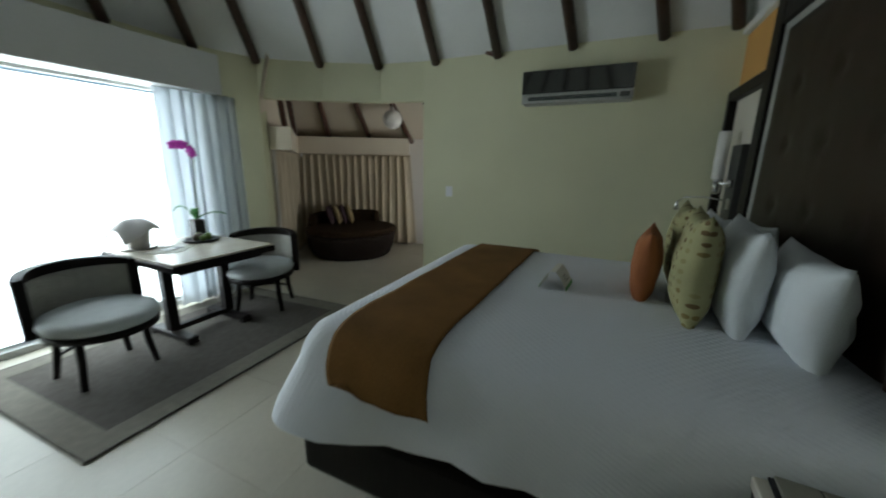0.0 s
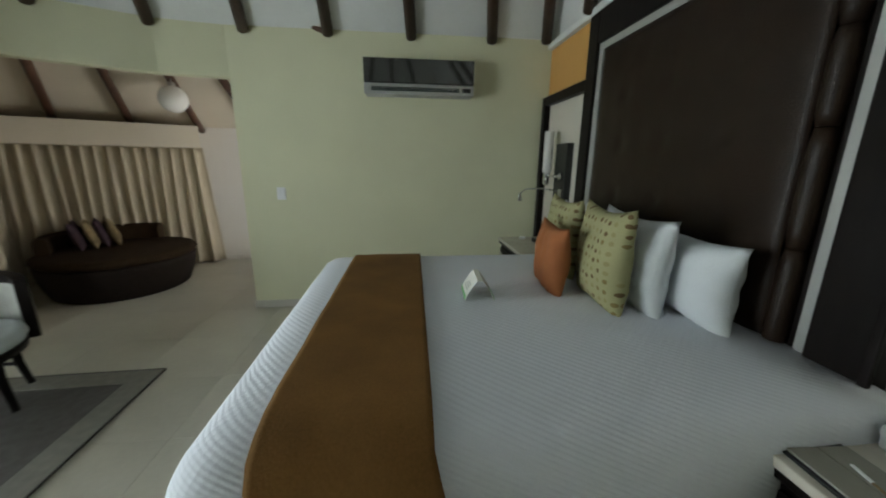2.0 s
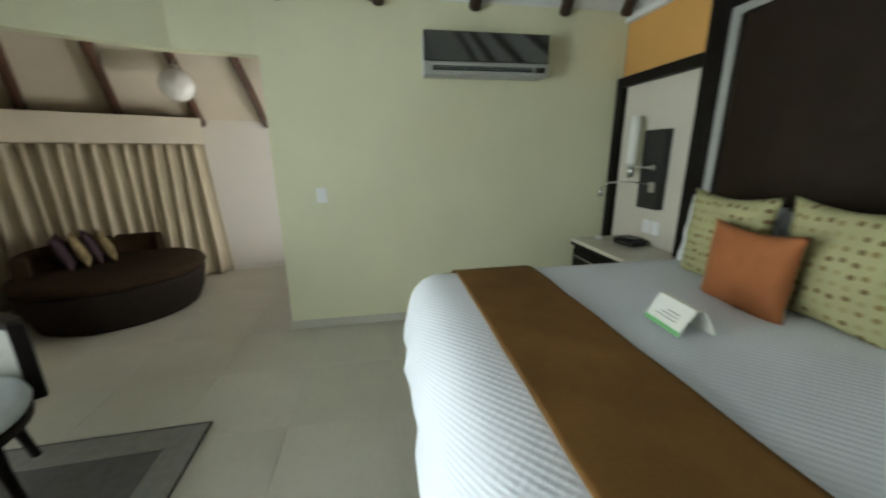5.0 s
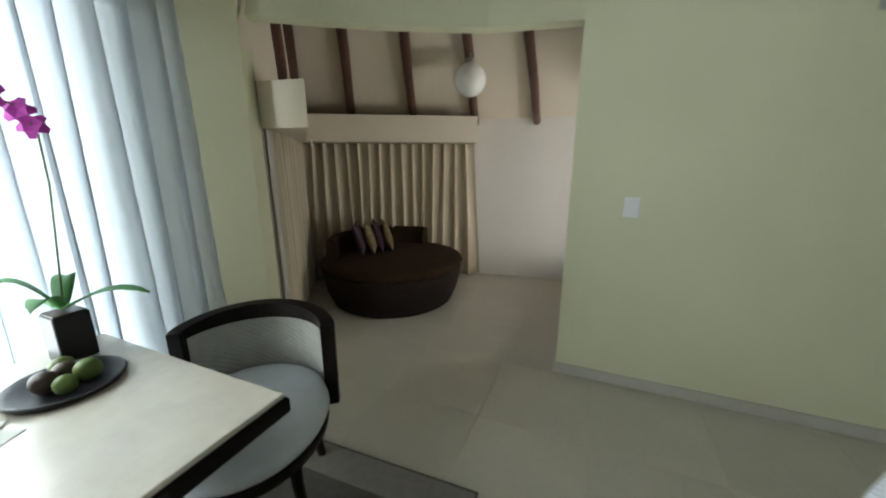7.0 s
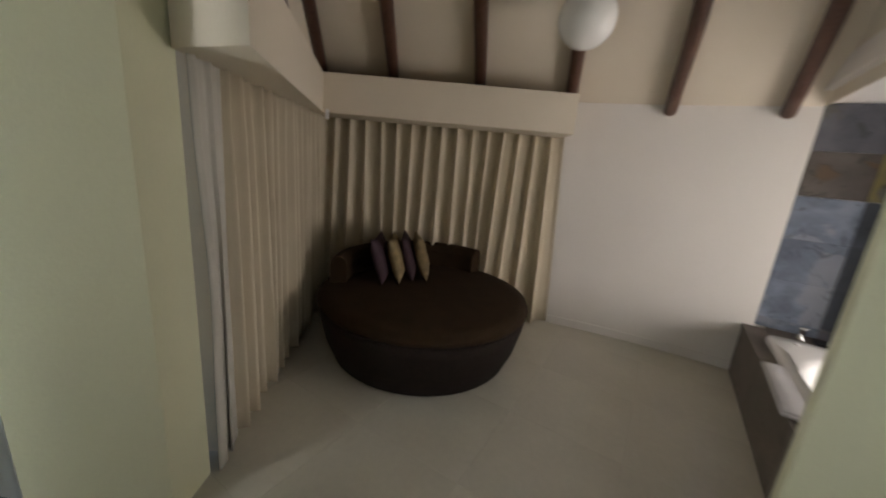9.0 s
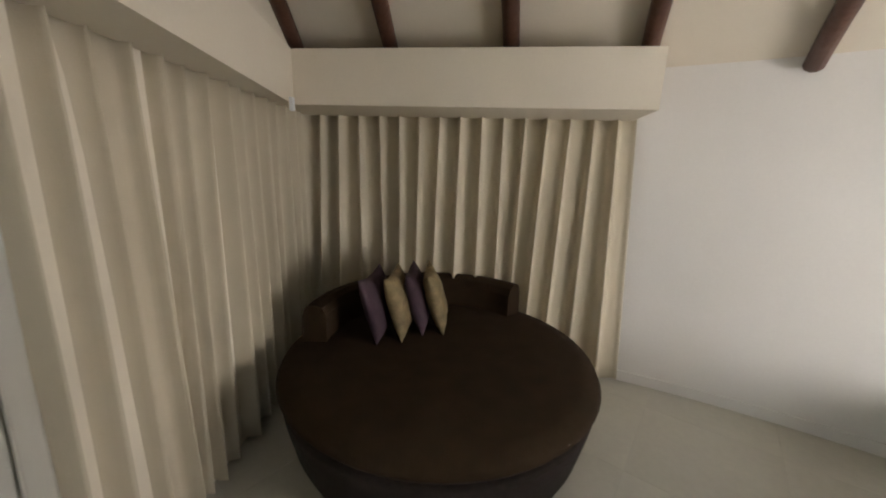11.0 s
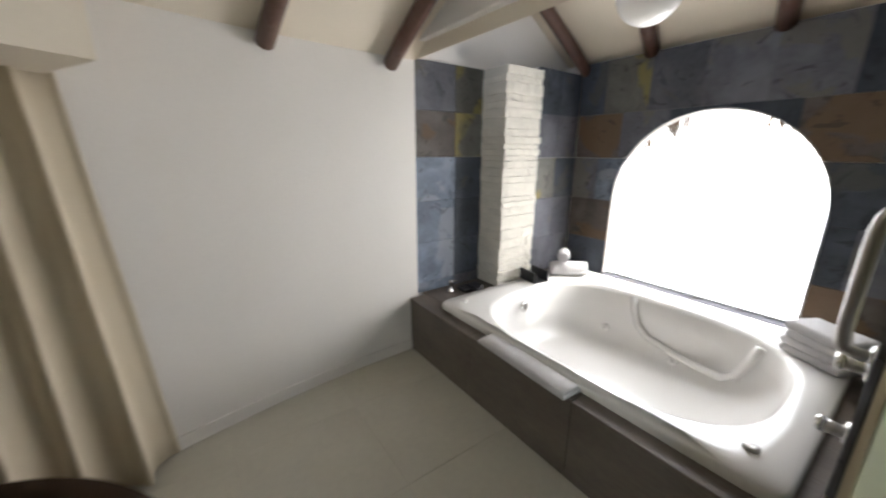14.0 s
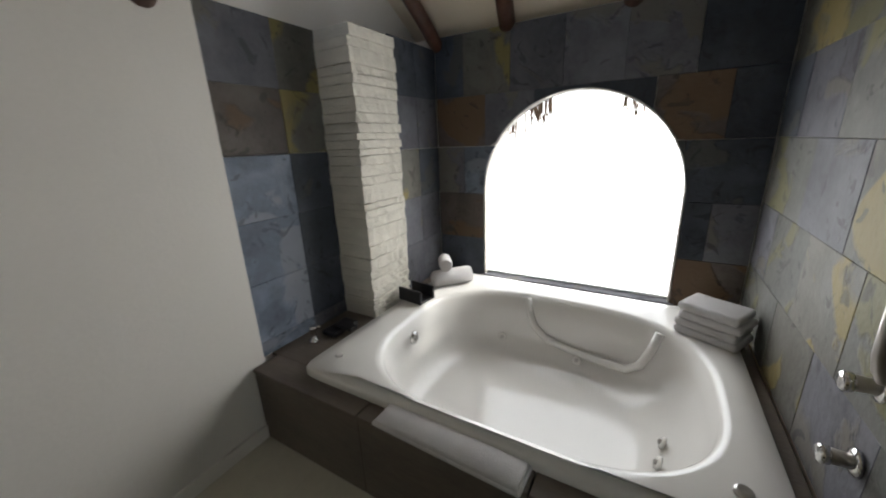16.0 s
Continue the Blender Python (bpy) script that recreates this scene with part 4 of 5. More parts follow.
ph = thing("telephone", "grey corded desk telephone on the nightstand", "telephone", (0.92, 1.42, 0.757), -8)
bm = box(-0.10, 0.11, -0.19, 0.12, 0, 0.055, 0.012)
for v in bm.verts:
    if v.co.z > 0.03:
        v.co.z += (v.co.x + 0.10) * 0.22
part("body", bm, "grey_plastic", ph)
bm = box(-0.11, 0.115, 0.125, 0.185, 0.035, 0.085, 0.018)
for v in bm.verts:
    v.co.z += (v.co.x + 0.10) * 0.22
part("handset", bm, "grey_plastic", ph, smooth=False)
part("cradle", box(-0.09, 0.10, 0.11, 0.19, 0, 0.04, 0.008), "grey_plastic", ph)
bm = box(-0.075, 0.085, -0.165, 0.0, 0.058, 0.061)
for v in bm.verts:
    v.co.z += (v.co.x + 0.10) * 0.22
part("faceplate", bm, "plastic", ph)
for i in range(4):
    for j in range(3):
        bm = box(-0.05 + i * 0.026, -0.032 + i * 0.026, -0.055 + j * 0.02 - 0.05, -0.041 + j * 0.02 - 0.05, 0.060, 0.066, 0.002, seg=1)
        for v in bm.verts:
            v.co.z += (v.co.x + 0.10) * 0.22
        part("key", bm, "print", ph)
pts = []
for k in range(130):
    f = k / 129
    a = k * 0.75
    pts.append((-0.115 - 0.02 * math.sin(f * 3.1), 0.14 - 0.26 * f + 0.006 * math.cos(a), 0.012 + 0.006 * math.sin(a)))
part("coiled_cord", tube(pts, 0.0022, 5), "plastic", ph, "white coiled cord", smooth=True)

fo = thing("notepad_folder", "taupe leatherette notepad folder on nightstand", "folder", (0.665, 1.535, 0.757), -4)
part("tray", box(-0.09, 0.09, -0.13, 0.12, 0, 0.008, 0.003), "black", fo)
part("cover", box(-0.08, 0.0, -0.075, 0.085, 0.008, 0.016, 0.003), "folder", fo)
part("cover", box(0.003, 0.085, -0.075, 0.085, 0.008, 0.016, 0.003), "folder", fo)
pen = thing("pen", "white and amber ballpoint pen lying in the tray", "pen", (0.66, 1.435, 0.771), 75)
part("barrel", place(lathe([(0.002, 0), (0.005, 0.01), (0.005, 0.075)], 10), Matrix.Rotation(radians(90), 4, "Y")), "gold", pen, smooth=True)
part("cap", place(lathe([(0.006, 0.075), (0.006, 0.125), (0.003, 0.13)], 10), Matrix.Rotation(radians(90), 4, "Y")), "plastic", pen, smooth=True)
rc = thing("remote_control", "white remote control on the nightstand", "remote", (0.70, 1.22, 0.757), 20)
part("case", box(-0.08, 0.08, -0.024, 0.024, 0, 0.02, 0.006), "plastic", rc)
for i in range(4):
    part("key", box(-0.05 + i * 0.022, -0.038 + i * 0.022, -0.012, 0.012, 0.02, 0.023, 0.001, seg=1), "print", rc)

# ---- air conditioner ----
ac = thing("air_conditioner", "wall-mounted air conditioner with dark mirror front", "air conditioner", (-0.232, NORTH, 2.07))
part("body", box(-0.49, 0.49, -0.16, 0.0, 0.0, 0.295, 0.012), "grey_plastic", ac)
part("front_panel", box(-0.495, 0.495, -0.178, -0.16, 0.092, 0.298, 0.006), "black_gloss", ac, "dark mirrored front panel")
part("air_strip", box(-0.495, 0.495, -0.176, -0.16, 0.0, 0.088, 0.008), "silver", ac)
part("air_slot", box(-0.43, 0.36, -0.181, -0.176, 0.028, 0.062, 0.002), "louvre", ac)
for z in (0.040, 0.052):
    part("louvre", box(-0.43, 0.36, -0.187, -0.181, z - 0.001, z + 0.001), "nickel", ac)
part("display", box(0.385, 0.465, -0.180, -0.176, 0.025, 0.065, 0.002), "black_gloss", ac)

# ---- rug, table and chairs ----
rug = thing("rug", "taupe carpet with a wide pale border", "rug", (-2.86, 2.33, 0.0), 2)
bm = bmesh.new()
for x0, x1, y0, y1 in ((-0.77, 0.77, -1.09, -0.93), (-0.77, 0.77, 0.93, 1.09), (-0.77, -0.61, -0.93, 0.93), (0.61, 0.77, -0.93, 0.93)):
    box(x0, x1, y0, y1, 0.001, 0.012, 0.002, bm=bm)
part("border", bm, "rug_edge", rug, "pale carpet border")
part("field", box(-0.609, 0.609, -0.929, 0.929, 0.001, 0.010), "rug", rug)
bm = bmesh.new()
for x0, x1, y0, y1 in ((-0.78, 0.78, -1.10, -1.09), (-0.78, 0.78, 1.09, 1.10), (-0.78, -0.77, -1.09, 1.09), (0.77, 0.78, -1.09, 1.09)):
    box(x0, x1, y0, y1, 0.001, 0.014, 0.002, bm=bm)
part("binding", bm, "rug", rug)

tb = thing("dining_table", "dark trestle table with pale inset stone top", "table", (-3.06, 2.48, 0.012), 0)
part("top_frame", box(-0.50, 0.50, -0.43, 0.43, 0.675, 0.725, 0.008), "espresso", tb)
part("tabletop", box(-0.488, 0.488, -0.418, 0.418, 0.725, 0.742, 0.004), "marble", tb, "pale polished stone tabletop")
part("apron", box(-0.42, 0.42, -0.35, 0.35, 0.635, 0.675, 0.004), "espresso", tb)
for y in (-0.24, 0.24):
    part("column", box(-0.04, 0.04, y - 0.04, y + 0.04, 0.07, 0.64, 0.008), "espresso", tb)
    bm = box(-0.27, 0.27, y - 0.045, y + 0.045, 0.02, 0.085, 0.012)
    for v in bm.verts:
        if abs(v.co.x) > 0.2 and v.co.z > 0.05:
            v.co.z -= 0.025
    part("foot", bm, "espresso", tb)
    for x in (-0.24, 0.24):
        part("foot_pad", box(x - 0.03, x + 0.03, y - 0.045, y + 0.045, 0, 0.02, 0.005), "espresso", tb)
part("stretcher", box(-0.03, 0.03, -0.24, 0.24, 0.055, 0.10, 0.006), "espresso", tb)


def barrel_chair(at, turn, label):
    """A low round chair whose curved back stands on its local +y side."""
    o = thing("barrel_chair", label, "chair", at, turn, "chairs at the table")
    forward = Matrix.Translation((0, -0.05, 0)) @ Matrix.Diagonal((1, 1.13, 1, 1))
    part("seat_frame", lathe([(0.24, 0.335), (0.285, 0.345), (0.29, 0.37), (0.285, 0.385), (0.2, 0.385)], 40), "espresso", o, smooth=False).matrix_basis = forward
    part("seat_cushion", lathe([(0.25, 0.385), (0.283, 0.395), (0.296, 0.425), (0.288, 0.455), (0.25, 0.475), (0.15, 0.485), (0.02, 0.488)], 40), "seat", o, "round pale upholstered seat", smooth=True).matrix_basis = forward
    for a in (40, 140, 220, 320):
        c, s = math.cos(radians(a)), math.sin(radians(a))
        part("leg", tube([(0.225 * c, 0.225 * s, 0.36), (0.235 * c, 0.235 * s, 0.18), (0.265 * c, 0.265 * s, 0.0)], 0.026, 8, r_end=0.019), "espresso", o, smooth=True)
    part("stretcher", tube([(0.24 * math.cos(radians(a)), 0.24 * math.sin(radians(a)), 0.15) for a in range(40, 141, 10)], 0.012, 8), "espresso", o)
    n = 28

    def arc_band(r0, r1, lo, hi, a0=21, a1=159):
        rings = []
        for k in range(n + 1):
            a = radians(a0 + (a1 - a0) * k / n)
            rise = 0.035 * math.sin(math.pi * k / n) ** 0.7
            c, s = math.cos(a), math.sin(a)
            rings.append([(r0 * c, r0 * s, lo), (r1 * c, r1 * s, lo), (r1 * c, r1 * s, hi + rise), (r0 * c, r0 * s, hi + rise)])
        return loft(rings)

    part("backrest", arc_band(0.285, 0.315, 0.40, 0.70), "quilt", o, "quilted beige curved backrest", smooth=False)
    part("outer_back", arc_band(0.316, 0.326, 0.36, 0.70), "espresso", o)
    part("top_rail", place(arc_band(0.278, 0.333, 0.70, 0.735, 18, 162), Matrix.Identity(4)), "espresso", o, "dark curved wooden top rail")
    for a in (20, 160):
        c, s = math.cos(radians(a)), math.sin(radians(a))
        part("arm_post", box(0.305 * c - 0.028, 0.305 * c + 0.028, 0.305 * s - 0.02, 0.305 * s + 0.02, 0.34, 0.735, 0.006), "espresso", o)
    o.scale = (1.05, 1.05, 1.0)
    return o


barrel_chair((-2.96, 1.75, 0.012), 92, "dark barrel chair with pale round seat, turned to the room")
barrel_chair((-2.99, 3.09, 0.012), 32, "dark barrel chair with pale round seat, drawn up to table")

TOP = 0.754
orc = thing("orchid", "magenta orchid in a dark square pot", "plant", (-3.42, 2.76, TOP))
part("pot", box(-0.05, 0.05, -0.05, 0.05, 0, 0.17, 0.006), "black", orc)
part("soil", box(-0.044, 0.044, -0.044, 0.044, 0.168, 0.175), "fruit_dark", orc)
for a, l, up in ((35, 0.27, 0.05), (150, 0.2, 0.07), (250, 0.17, 0.1), (320, 0.18, 0.06)):
    rows = []
    for k in range(9):
        f = k / 8
        wd = 0.032 * math.sin(math.pi * min(1, f * 0.93 + 0.07)) ** 0.6
        z = 0.175 + up * math.sin(f * 2.4) * 1.3
        rows.append([(l * f, -wd, z + 0.008), (l * f, 0, z), (l * f, wd, z + 0.008)])
    part("leaf", place(sheet(rows, 0.002), Matrix.Rotation(radians(a), 4, "Z")), "leaf", orc, smooth=True)
stem_pts = [(0, 0, 0.17), (0.0, 0.02, 0.35), (-0.01, 0.05, 0.60), (0.0, 0.05, 0.76), (0.02, 0.01, 0.84), (0.05, -0.07, 0.87), (0.08, -0.16, 0.86)]
part("stem", tube(stem_pts, 0.003, 6), "stem", orc, smooth=True)
for i, (x, y, z) in enumerate(((0.01, 0.04, 0.79), (0.03, 0.01, 0.83), (0.05, -0.05, 0.865), (0.06, -0.10, 0.87), (0.08, -0.16, 0.86))):
    bm = bmesh.new()
    for k in range(5):
        pet = sheet([[(0.0, -0.004, 0), (0.0, 0.004, 0)], [(0.022, -0.018, 0.005), (0.022, 0.018, 0.005)], [(0.042, -0.008, -0.004), (0.042, 0.008, -0.004)]], 0.001)
        merge(bm, place(pet, Matrix.Rotation(radians(72 * k + i * 20), 4, "Z")))
    f = part("flower", place(bm, Matrix.Translation((x, y, z - 0.005)) @ Matrix.Rotation(radians(60 + i * 9), 4, "X") @ Matrix.Rotation(radians(40), 4, "Y")), "petal", orc)

tray = thing("fruit_tray", "dark tray of green and dark fruit", "fruit tray", (-3.22, 2.66, TOP), 15)
part("tray", lathe([(0.10, 0), (0.14, 0.006), (0.145, 0.02), (0.14, 0.022), (0.12, 0.01)], 28), "black", tray, smooth=True)
for i, (x, y, r, mt) in enumerate(((0.05, 0.03, 0.036, "fruit_green"), (-0.05, 0.03, 0.034, "fruit_green"), (0.0, -0.05, 0.035, "fruit_dark"), (-0.01, 0.01, 0.033, "fruit_dark"), (0.06, -0.04, 0.03, "fruit_green"))):
    pr = [(max(0.002, r * math.sin(math.pi * k / 10)) * (1 + 0.04 * math.sin(k)), r - r * 0.95 * math.cos(math.pi * k / 10)) for k in range(11)]
    part("fruit", lathe(pr, 14, (x, y, 0.008)), mt, tray, smooth=True)
bk = thing("ice_bucket", "steel ice bucket with folded cloth draped over it", "ice bucket", (-3.37, 2.24, TOP))
bk.scale = (1.3, 1.3, 1.5)
part("bucket", lathe([(0.055, 0), (0.06, 0.01), (0.075, 0.13), (0.066, 0.135), (0.07, 0.13)], 28), "nickel", bk, smooth=True)
part("base_plate", lathe([(0.09, 0), (0.10, 0.005), (0.10, 0.008), (0.05, 0.006)], 28), "nickel", bk, smooth=True)
rows = []
for j in range(13):
    u = 2 * j / 12 - 1
    row = []
    for i in range(13):
        v = 2 * i / 12 - 1
        r = math.hypot(u, v)
        row.append((0.13 * u, 0.13 * v, 0.165 - 0.06 * r * r + 0.018 * math.sin(4 * math.atan2(v, u)) * r))
    rows.append(row)
part("cloth", sheet(rows, 0.004), "towel", bk, "folded white cloth", smooth=True)
pp = thing("menu_papers", "loose white papers lying on the table", "papers", (-3.10, 2.34, TOP), 25)
part("sheet", box(-0.105, 0.105, -0.15, 0.15, 0, 0.002), "paper", pp)
part("sheet", place(box(-0.105, 0.105, -0.15, 0.15, 0.0025, 0.0045), Matrix.Rotation(radians(28), 4, "Z")), "paper", pp)
part("card", place(box(-0.04, 0.05, -0.07, 0.07, 0.005, 0.008), Matrix.Rotation(radians(-15), 4, "Z")), "black", pp)

# ---- sitting room ----
SC = (-3.71, 5.40)
sf = thing("round_daybed", "round dark brown daybed with curved low backrest", "daybed", (*SC, 0))
part("base", lathe([(0.60, 0.0), (0.63, 0.02), (0.685, 0.15), (0.72, 0.30), (0.73, 0.36), (0.72, 0.375), (0.5, 0.375)], 64), "sofa_side", sf, "tapering woven dark base", smooth=True)
part("seat_cushion", lathe([(0.66, 0.376), (0.72, 0.385), (0.745, 0.42), (0.73, 0.452), (0.66, 0.468), (0.4, 0.476), (0.02, 0.478)], 64), "sofa", sf, "thick dark brown round seat cushion", smooth=True)
rings = []
A0, A1 = 82, 218
for k in range(41):
    a = radians(A0 + (A1 - A0) * k / 40)
    c, s = math.cos(a), math.sin(a)
    ring = []
    for r, z in ((0.56, 0.47), (0.56, 0.60), (0.575, 0.64), (0.61, 0.66), (0.645, 0.66), (0.665, 0.64), (0.675, 0.60), (0.68, 0.47), (0.68, 0.40), (0.67, 0.44)):
        ring.append((r * c, r * s, z))
    rings.append(ring)
part("backrest", loft(rings), "sofa", sf, "curved upholstered backrest", smooth=False)
for i, (x, y, mt, lb) in enumerate(((-4.06, 5.31, "plum", "dark plum satin scatter cushion"), (-3.99, 5.40, "gold", "gold leaf-patterned scatter cushion"), (-3.97, 5.52, "plum", "dark plum satin scatter cushion"), (-3.90, 5.59, "gold", "gold leaf-patterned scatter cushion"))):
    ob = part("scatter_cushion", cushion(0.34, 0.34, 0.10, 20 + i), mt, smooth=True)
    ob.matrix_basis = Matrix.Translation((x, y, 0.635)) @ Matrix.Rotation(radians(30 + i * 3), 4, "Z") @ Matrix.Rotation(radians(-16), 4, "Y") @ Matrix(((0, 0, 1, 0), (1, 0, 0, 0), (0, 1, 0, 0), (0, 0, 0, 1)))
    tagged(ob, lb, "cushion", "daybed cushions")

pl = thing("globe_pendant", "white opal glass globe lamp hanging from ceiling", "pendant lamp", (-2.88, 5.42, 2.12), group="globe pendants")
pr = [(max(0.004, 0.14 * math.sin(math.pi * k / 20)), -0.14 * math.cos(math.pi * k / 20)) for k in range(21)]
part("globe", lathe(pr, 36), "opal", pl, "white opal glass globe", smooth=True)
part("neck", lathe([(0.03, 0.13), (0.035, 0.15), (0.035, 0.17), (0.008, 0.18), (0.006, 0.62)], 20), "nickel", pl, smooth=True)

copy_thing(pl, pose(-1.07, 5.62, 2.08))
# ---- bath ----
deck = structure(thing("bath_deck", "", ""), "brown stone surround of the sunken bath", "bath surround")
DF = -1.70
for y0, y1 in ((4.68, 5.38), (5.384, 6.05), (6.054, 6.70)):
    part("front_slab", box(DF, DF + 0.02, y0, y1, 0, 0.372, 0.002), "stone_deck", deck)
    part("top_slab", box(DF - 0.006, -1.57, y0, y1, 0.373, 0.393, 0.003), "stone_deck", deck)
part("top_slab", box(-1.568, -0.66, 6.45, 6.752, 0.373, 0.393, 0.003), "stone_deck", deck)
part("top_slab", box(-0.658, -0.135, 6.45, 6.58, 0.373, 0.393, 0.003), "stone_deck", deck)
part("top_slab", box(-1.568, -0.135, 4.682, 4.75, 0.373, 0.393, 0.003), "stone_deck", deck)
part("top_slab", box(-0.23, -0.152, 4.752, 6.448, 0.373, 0.393, 0.003), "stone_deck", deck)

tub = thing("bathtub", "white acrylic whirlpool bath set in a stone surround", "bathtub", (-0.92, 5.60, 0))
TCX, TCY = -0.92, 5.60


def oval(a, b, z, e, dx=0.0, dy=0.0, n=96):
    pts = []
    for k in range(n):
        t = 2 * math.pi * (k + 0.5) / n
        c, s = math.cos(t), math.sin(t)
        pts.append((dx + a * math.copysign(abs(c) ** (2 / e), c), dy + b * math.copysign(abs(s) ** (2 / e), s), z))
    return pts


DX = -0.075
levels = [(0.70, 0.865, 0.372, 30, 0, 0), (0.70, 0.865, 0.420, 30, 0, 0), (0.692, 0.857, 0.432, 30, 0, 0), (0.64, 0.80, 0.434, 12, 0, 0), (0.590, 0.735, 0.434, 3.0, DX, -0.03), (0.572, 0.718, 0.428, 2.9, DX, -0.03), (0.556, 0.702, 0.405, 2.9, DX, -0.03),
          (0.532, 0.69, 0.30, 2.9, DX, -0.03), (0.505, 0.64, 0.18, 2.9, DX, 0.0), (0.465, 0.56, 0.09, 2.9, DX, 0.04), (0.41, 0.47, 0.055, 2.8, DX, 0.05), (0.2, 0.25, 0.048, 2.5, DX, 0.05), (0.02, 0.02, 0.047, 2, DX, 0.05)]
part("shell", loft([oval(*l) for l in levels], cap_lo=False), "acrylic", tub, smooth=True)
armrest = [(0.47, 0.17, 0.42), (0.455, 0.15, 0.34), (0.44, 0.11, 0.25), (0.42, 0.03, 0.19), (0.40, -0.12, 0.165), (0.365, -0.30, 0.16), (0.335, -0.42, 0.17), (0.325, -0.48, 0.22), (0.33, -0.52, 0.31), (0.35, -0.55, 0.41)]
part("armrest", tube(armrest, 0.022, 12), "acrylic", tub, "moulded armrest ridge", smooth=True)


def disc(parent, name, at, direction, r, mat, depth=0.012, label=""):
    q = Vector(direction).to_track_quat("Z", "Y").to_matrix().to_4x4()
    return part(name, place(lathe([(r, 0), (r, depth * 0.6), (r * 0.7, depth), (r * 0.3, depth * 0.8)], 20), Matrix.Translation(at) @ q), mat, parent, label, smooth=True)


for at, d in (((0.385, 0.30, 0.16), (-1, 0, 0.2)), ((0.385, -0.16, 0.12), (-1, 0, 0.2)), ((-0.24, -0.575, 0.16), (0, 1, 0.4)), ((-0.12, -0.59, 0.16), (0, 1, 0.4)), ((-0.582, 0.3, 0.17), (1, 0, 0.2)), ((-0.582, -0.15, 0.17), (1, 0, 0.2))):
    j = disc(tub, "jet", at, d, 0.027, "acrylic", 0.014)
    disc(j, "nozzle", Vector(at) + Vector(d).normalized() * 0.010, d, 0.012, "nickel", 0.010)
disc(tub, "overflow", (-0.12, 0.645, 0.325), (0, -1, 0.12), 0.036, "chrome", 0.016, "chrome overflow plate")
disc(tub, "air_control", (-0.54, -0.74, 0.432), (0, 0, 1), 0.024, "nickel", 0.018)
disc(tub, "air_control", (-0.56, 0.76, 0.432), (0, 0, 1), 0.018, "acrylic", 0.014)

fc = thing("bath_mixer", "chrome bath mixer handle on the stone deck", "mixer", (-1.40, 6.63, 0.393))
part("base", lathe([(0.026, 0), (0.026, 0.01), (0.016, 0.02), (0.014, 0.07), (0.02, 0.075), (0.018, 0.09)], 20), "chrome", fc, smooth=True)
part("lever", tube([(0, 0, 0.085), (0.0, -0.03, 0.10), (0.0, -0.06, 0.10)], 0.006, 8), "chrome", fc, smooth=True)
sp = thing("bath_spout", "dark low bath spout on the stone deck", "spout", (-1.24, 6.60, 0.393))
part("block", box(-0.09, 0.09, -0.05, 0.05, 0, 0.025, 0.006), "black", sp)
part("spout", box(-0.03, 0.03, -0.11, 0.02, 0.02, 0.04, 0.008), "black", sp)

hd = thing("amenity_box", "black open amenity holder on the bath rim", "holder", (-0.785, 6.385, 0.4345), 82)
part("bottom", box(-0.085, 0.085, -0.065, 0.065, 0, 0.012, 0.002), "black", hd)
for y in (-0.06, 0.06):
    part("side", box(-0.09, 0.09, y - 0.007, y + 0.007, 0, 0.085, 0.002), "black", hd)


def towel_roll(at, length, r, turn, label):
    o = thing("rolled_towel", label, "towel", at, turn, "rolled towels")
    prf = [(r * 0.55, -length / 2 - 0.004), (r * 0.92, -length / 2), (r, -length / 2 + 0.015), (r * 1.02, 0), (r, length / 2 - 0.015), (r * 0.92, length / 2), (r * 0.55, length / 2 + 0.004)]
    part("roll", place(lathe(prf, 24), Matrix.Translation((0, 0, r)) @ Matrix.Rotation(radians(90), 4, "Y")), "towel", o, smooth=True)
    spiral = [(-length / 2 - 0.006, r * (0.15 + 0.7 * k / 40) * math.cos(k * 0.42), r + r * (0.15 + 0.7 * k / 40) * math.sin(k * 0.42)) for k in range(41)]
    part("rolled_edge", tube(spiral, 0.004, 5), "towel", o)
    return o


towel_roll((-0.47, 6.30, 0.434), 0.27, 0.056, -40, "white rolled towel lying on the bath rim")
towel_roll((-0.49, 6.34, 0.546), 0.14, 0.045, 35, "small white rolled towel resting on another roll")

st = thing("towel_stack", "stack of folded white towels on the bath rim", "towels", (-0.53, 4.84, 0.4345), 62)
for k in range(4):
    own = box(-0.135, 0.135, -0.095, 0.095, 0.0, 0.042, 0.017, seg=4)
    bmesh.ops.subdivide_edges(own, edges=[e for e in own.edges if e.calc_length() > 0.1], cuts=6)
    for v in own.verts:
        wob = noise.noise((v.co.x * 14, v.co.y * 14, k * 3.0))
        v.co.x = v.co.x * (1 - 0.02 * k) + 0.008 * math.sin(k * 2.2)
        v.co.y += 0.006 * math.sin(k * 3.1) + 0.004 * wob
        v.co.z += 0.0405 * k + (0.005 * wob if k else 0.003 * max(0, wob)) * (v.co.z > 0.02)
    part("folded_towel", own, "towel", st, smooth=True)

tw = thing("bath_mat", "folded white bath mat lying over the bath's edge", "bath mat", (-1.665, 5.68, 0.393), -2)
for k, (x0, x1, z) in enumerate(((-0.06, 0.075, 0.0), (-0.055, 0.05, 0.016))):
    own = box(x0, x1, -0.285 + 0.01 * k, 0.285 - 0.01 * k, z, z + 0.016, 0.007, seg=3)
    for v in own.verts:
        v.co.z += 0.003 * noise.noise((v.co.x * 12, v.co.y * 8, k))
        if v.co.x < -0.04:
            v.co.z -= (-0.04 - v.co.x) * 0.5 * (1 if k else 0)
    part("fold", own, "towel", tw, smooth=True)

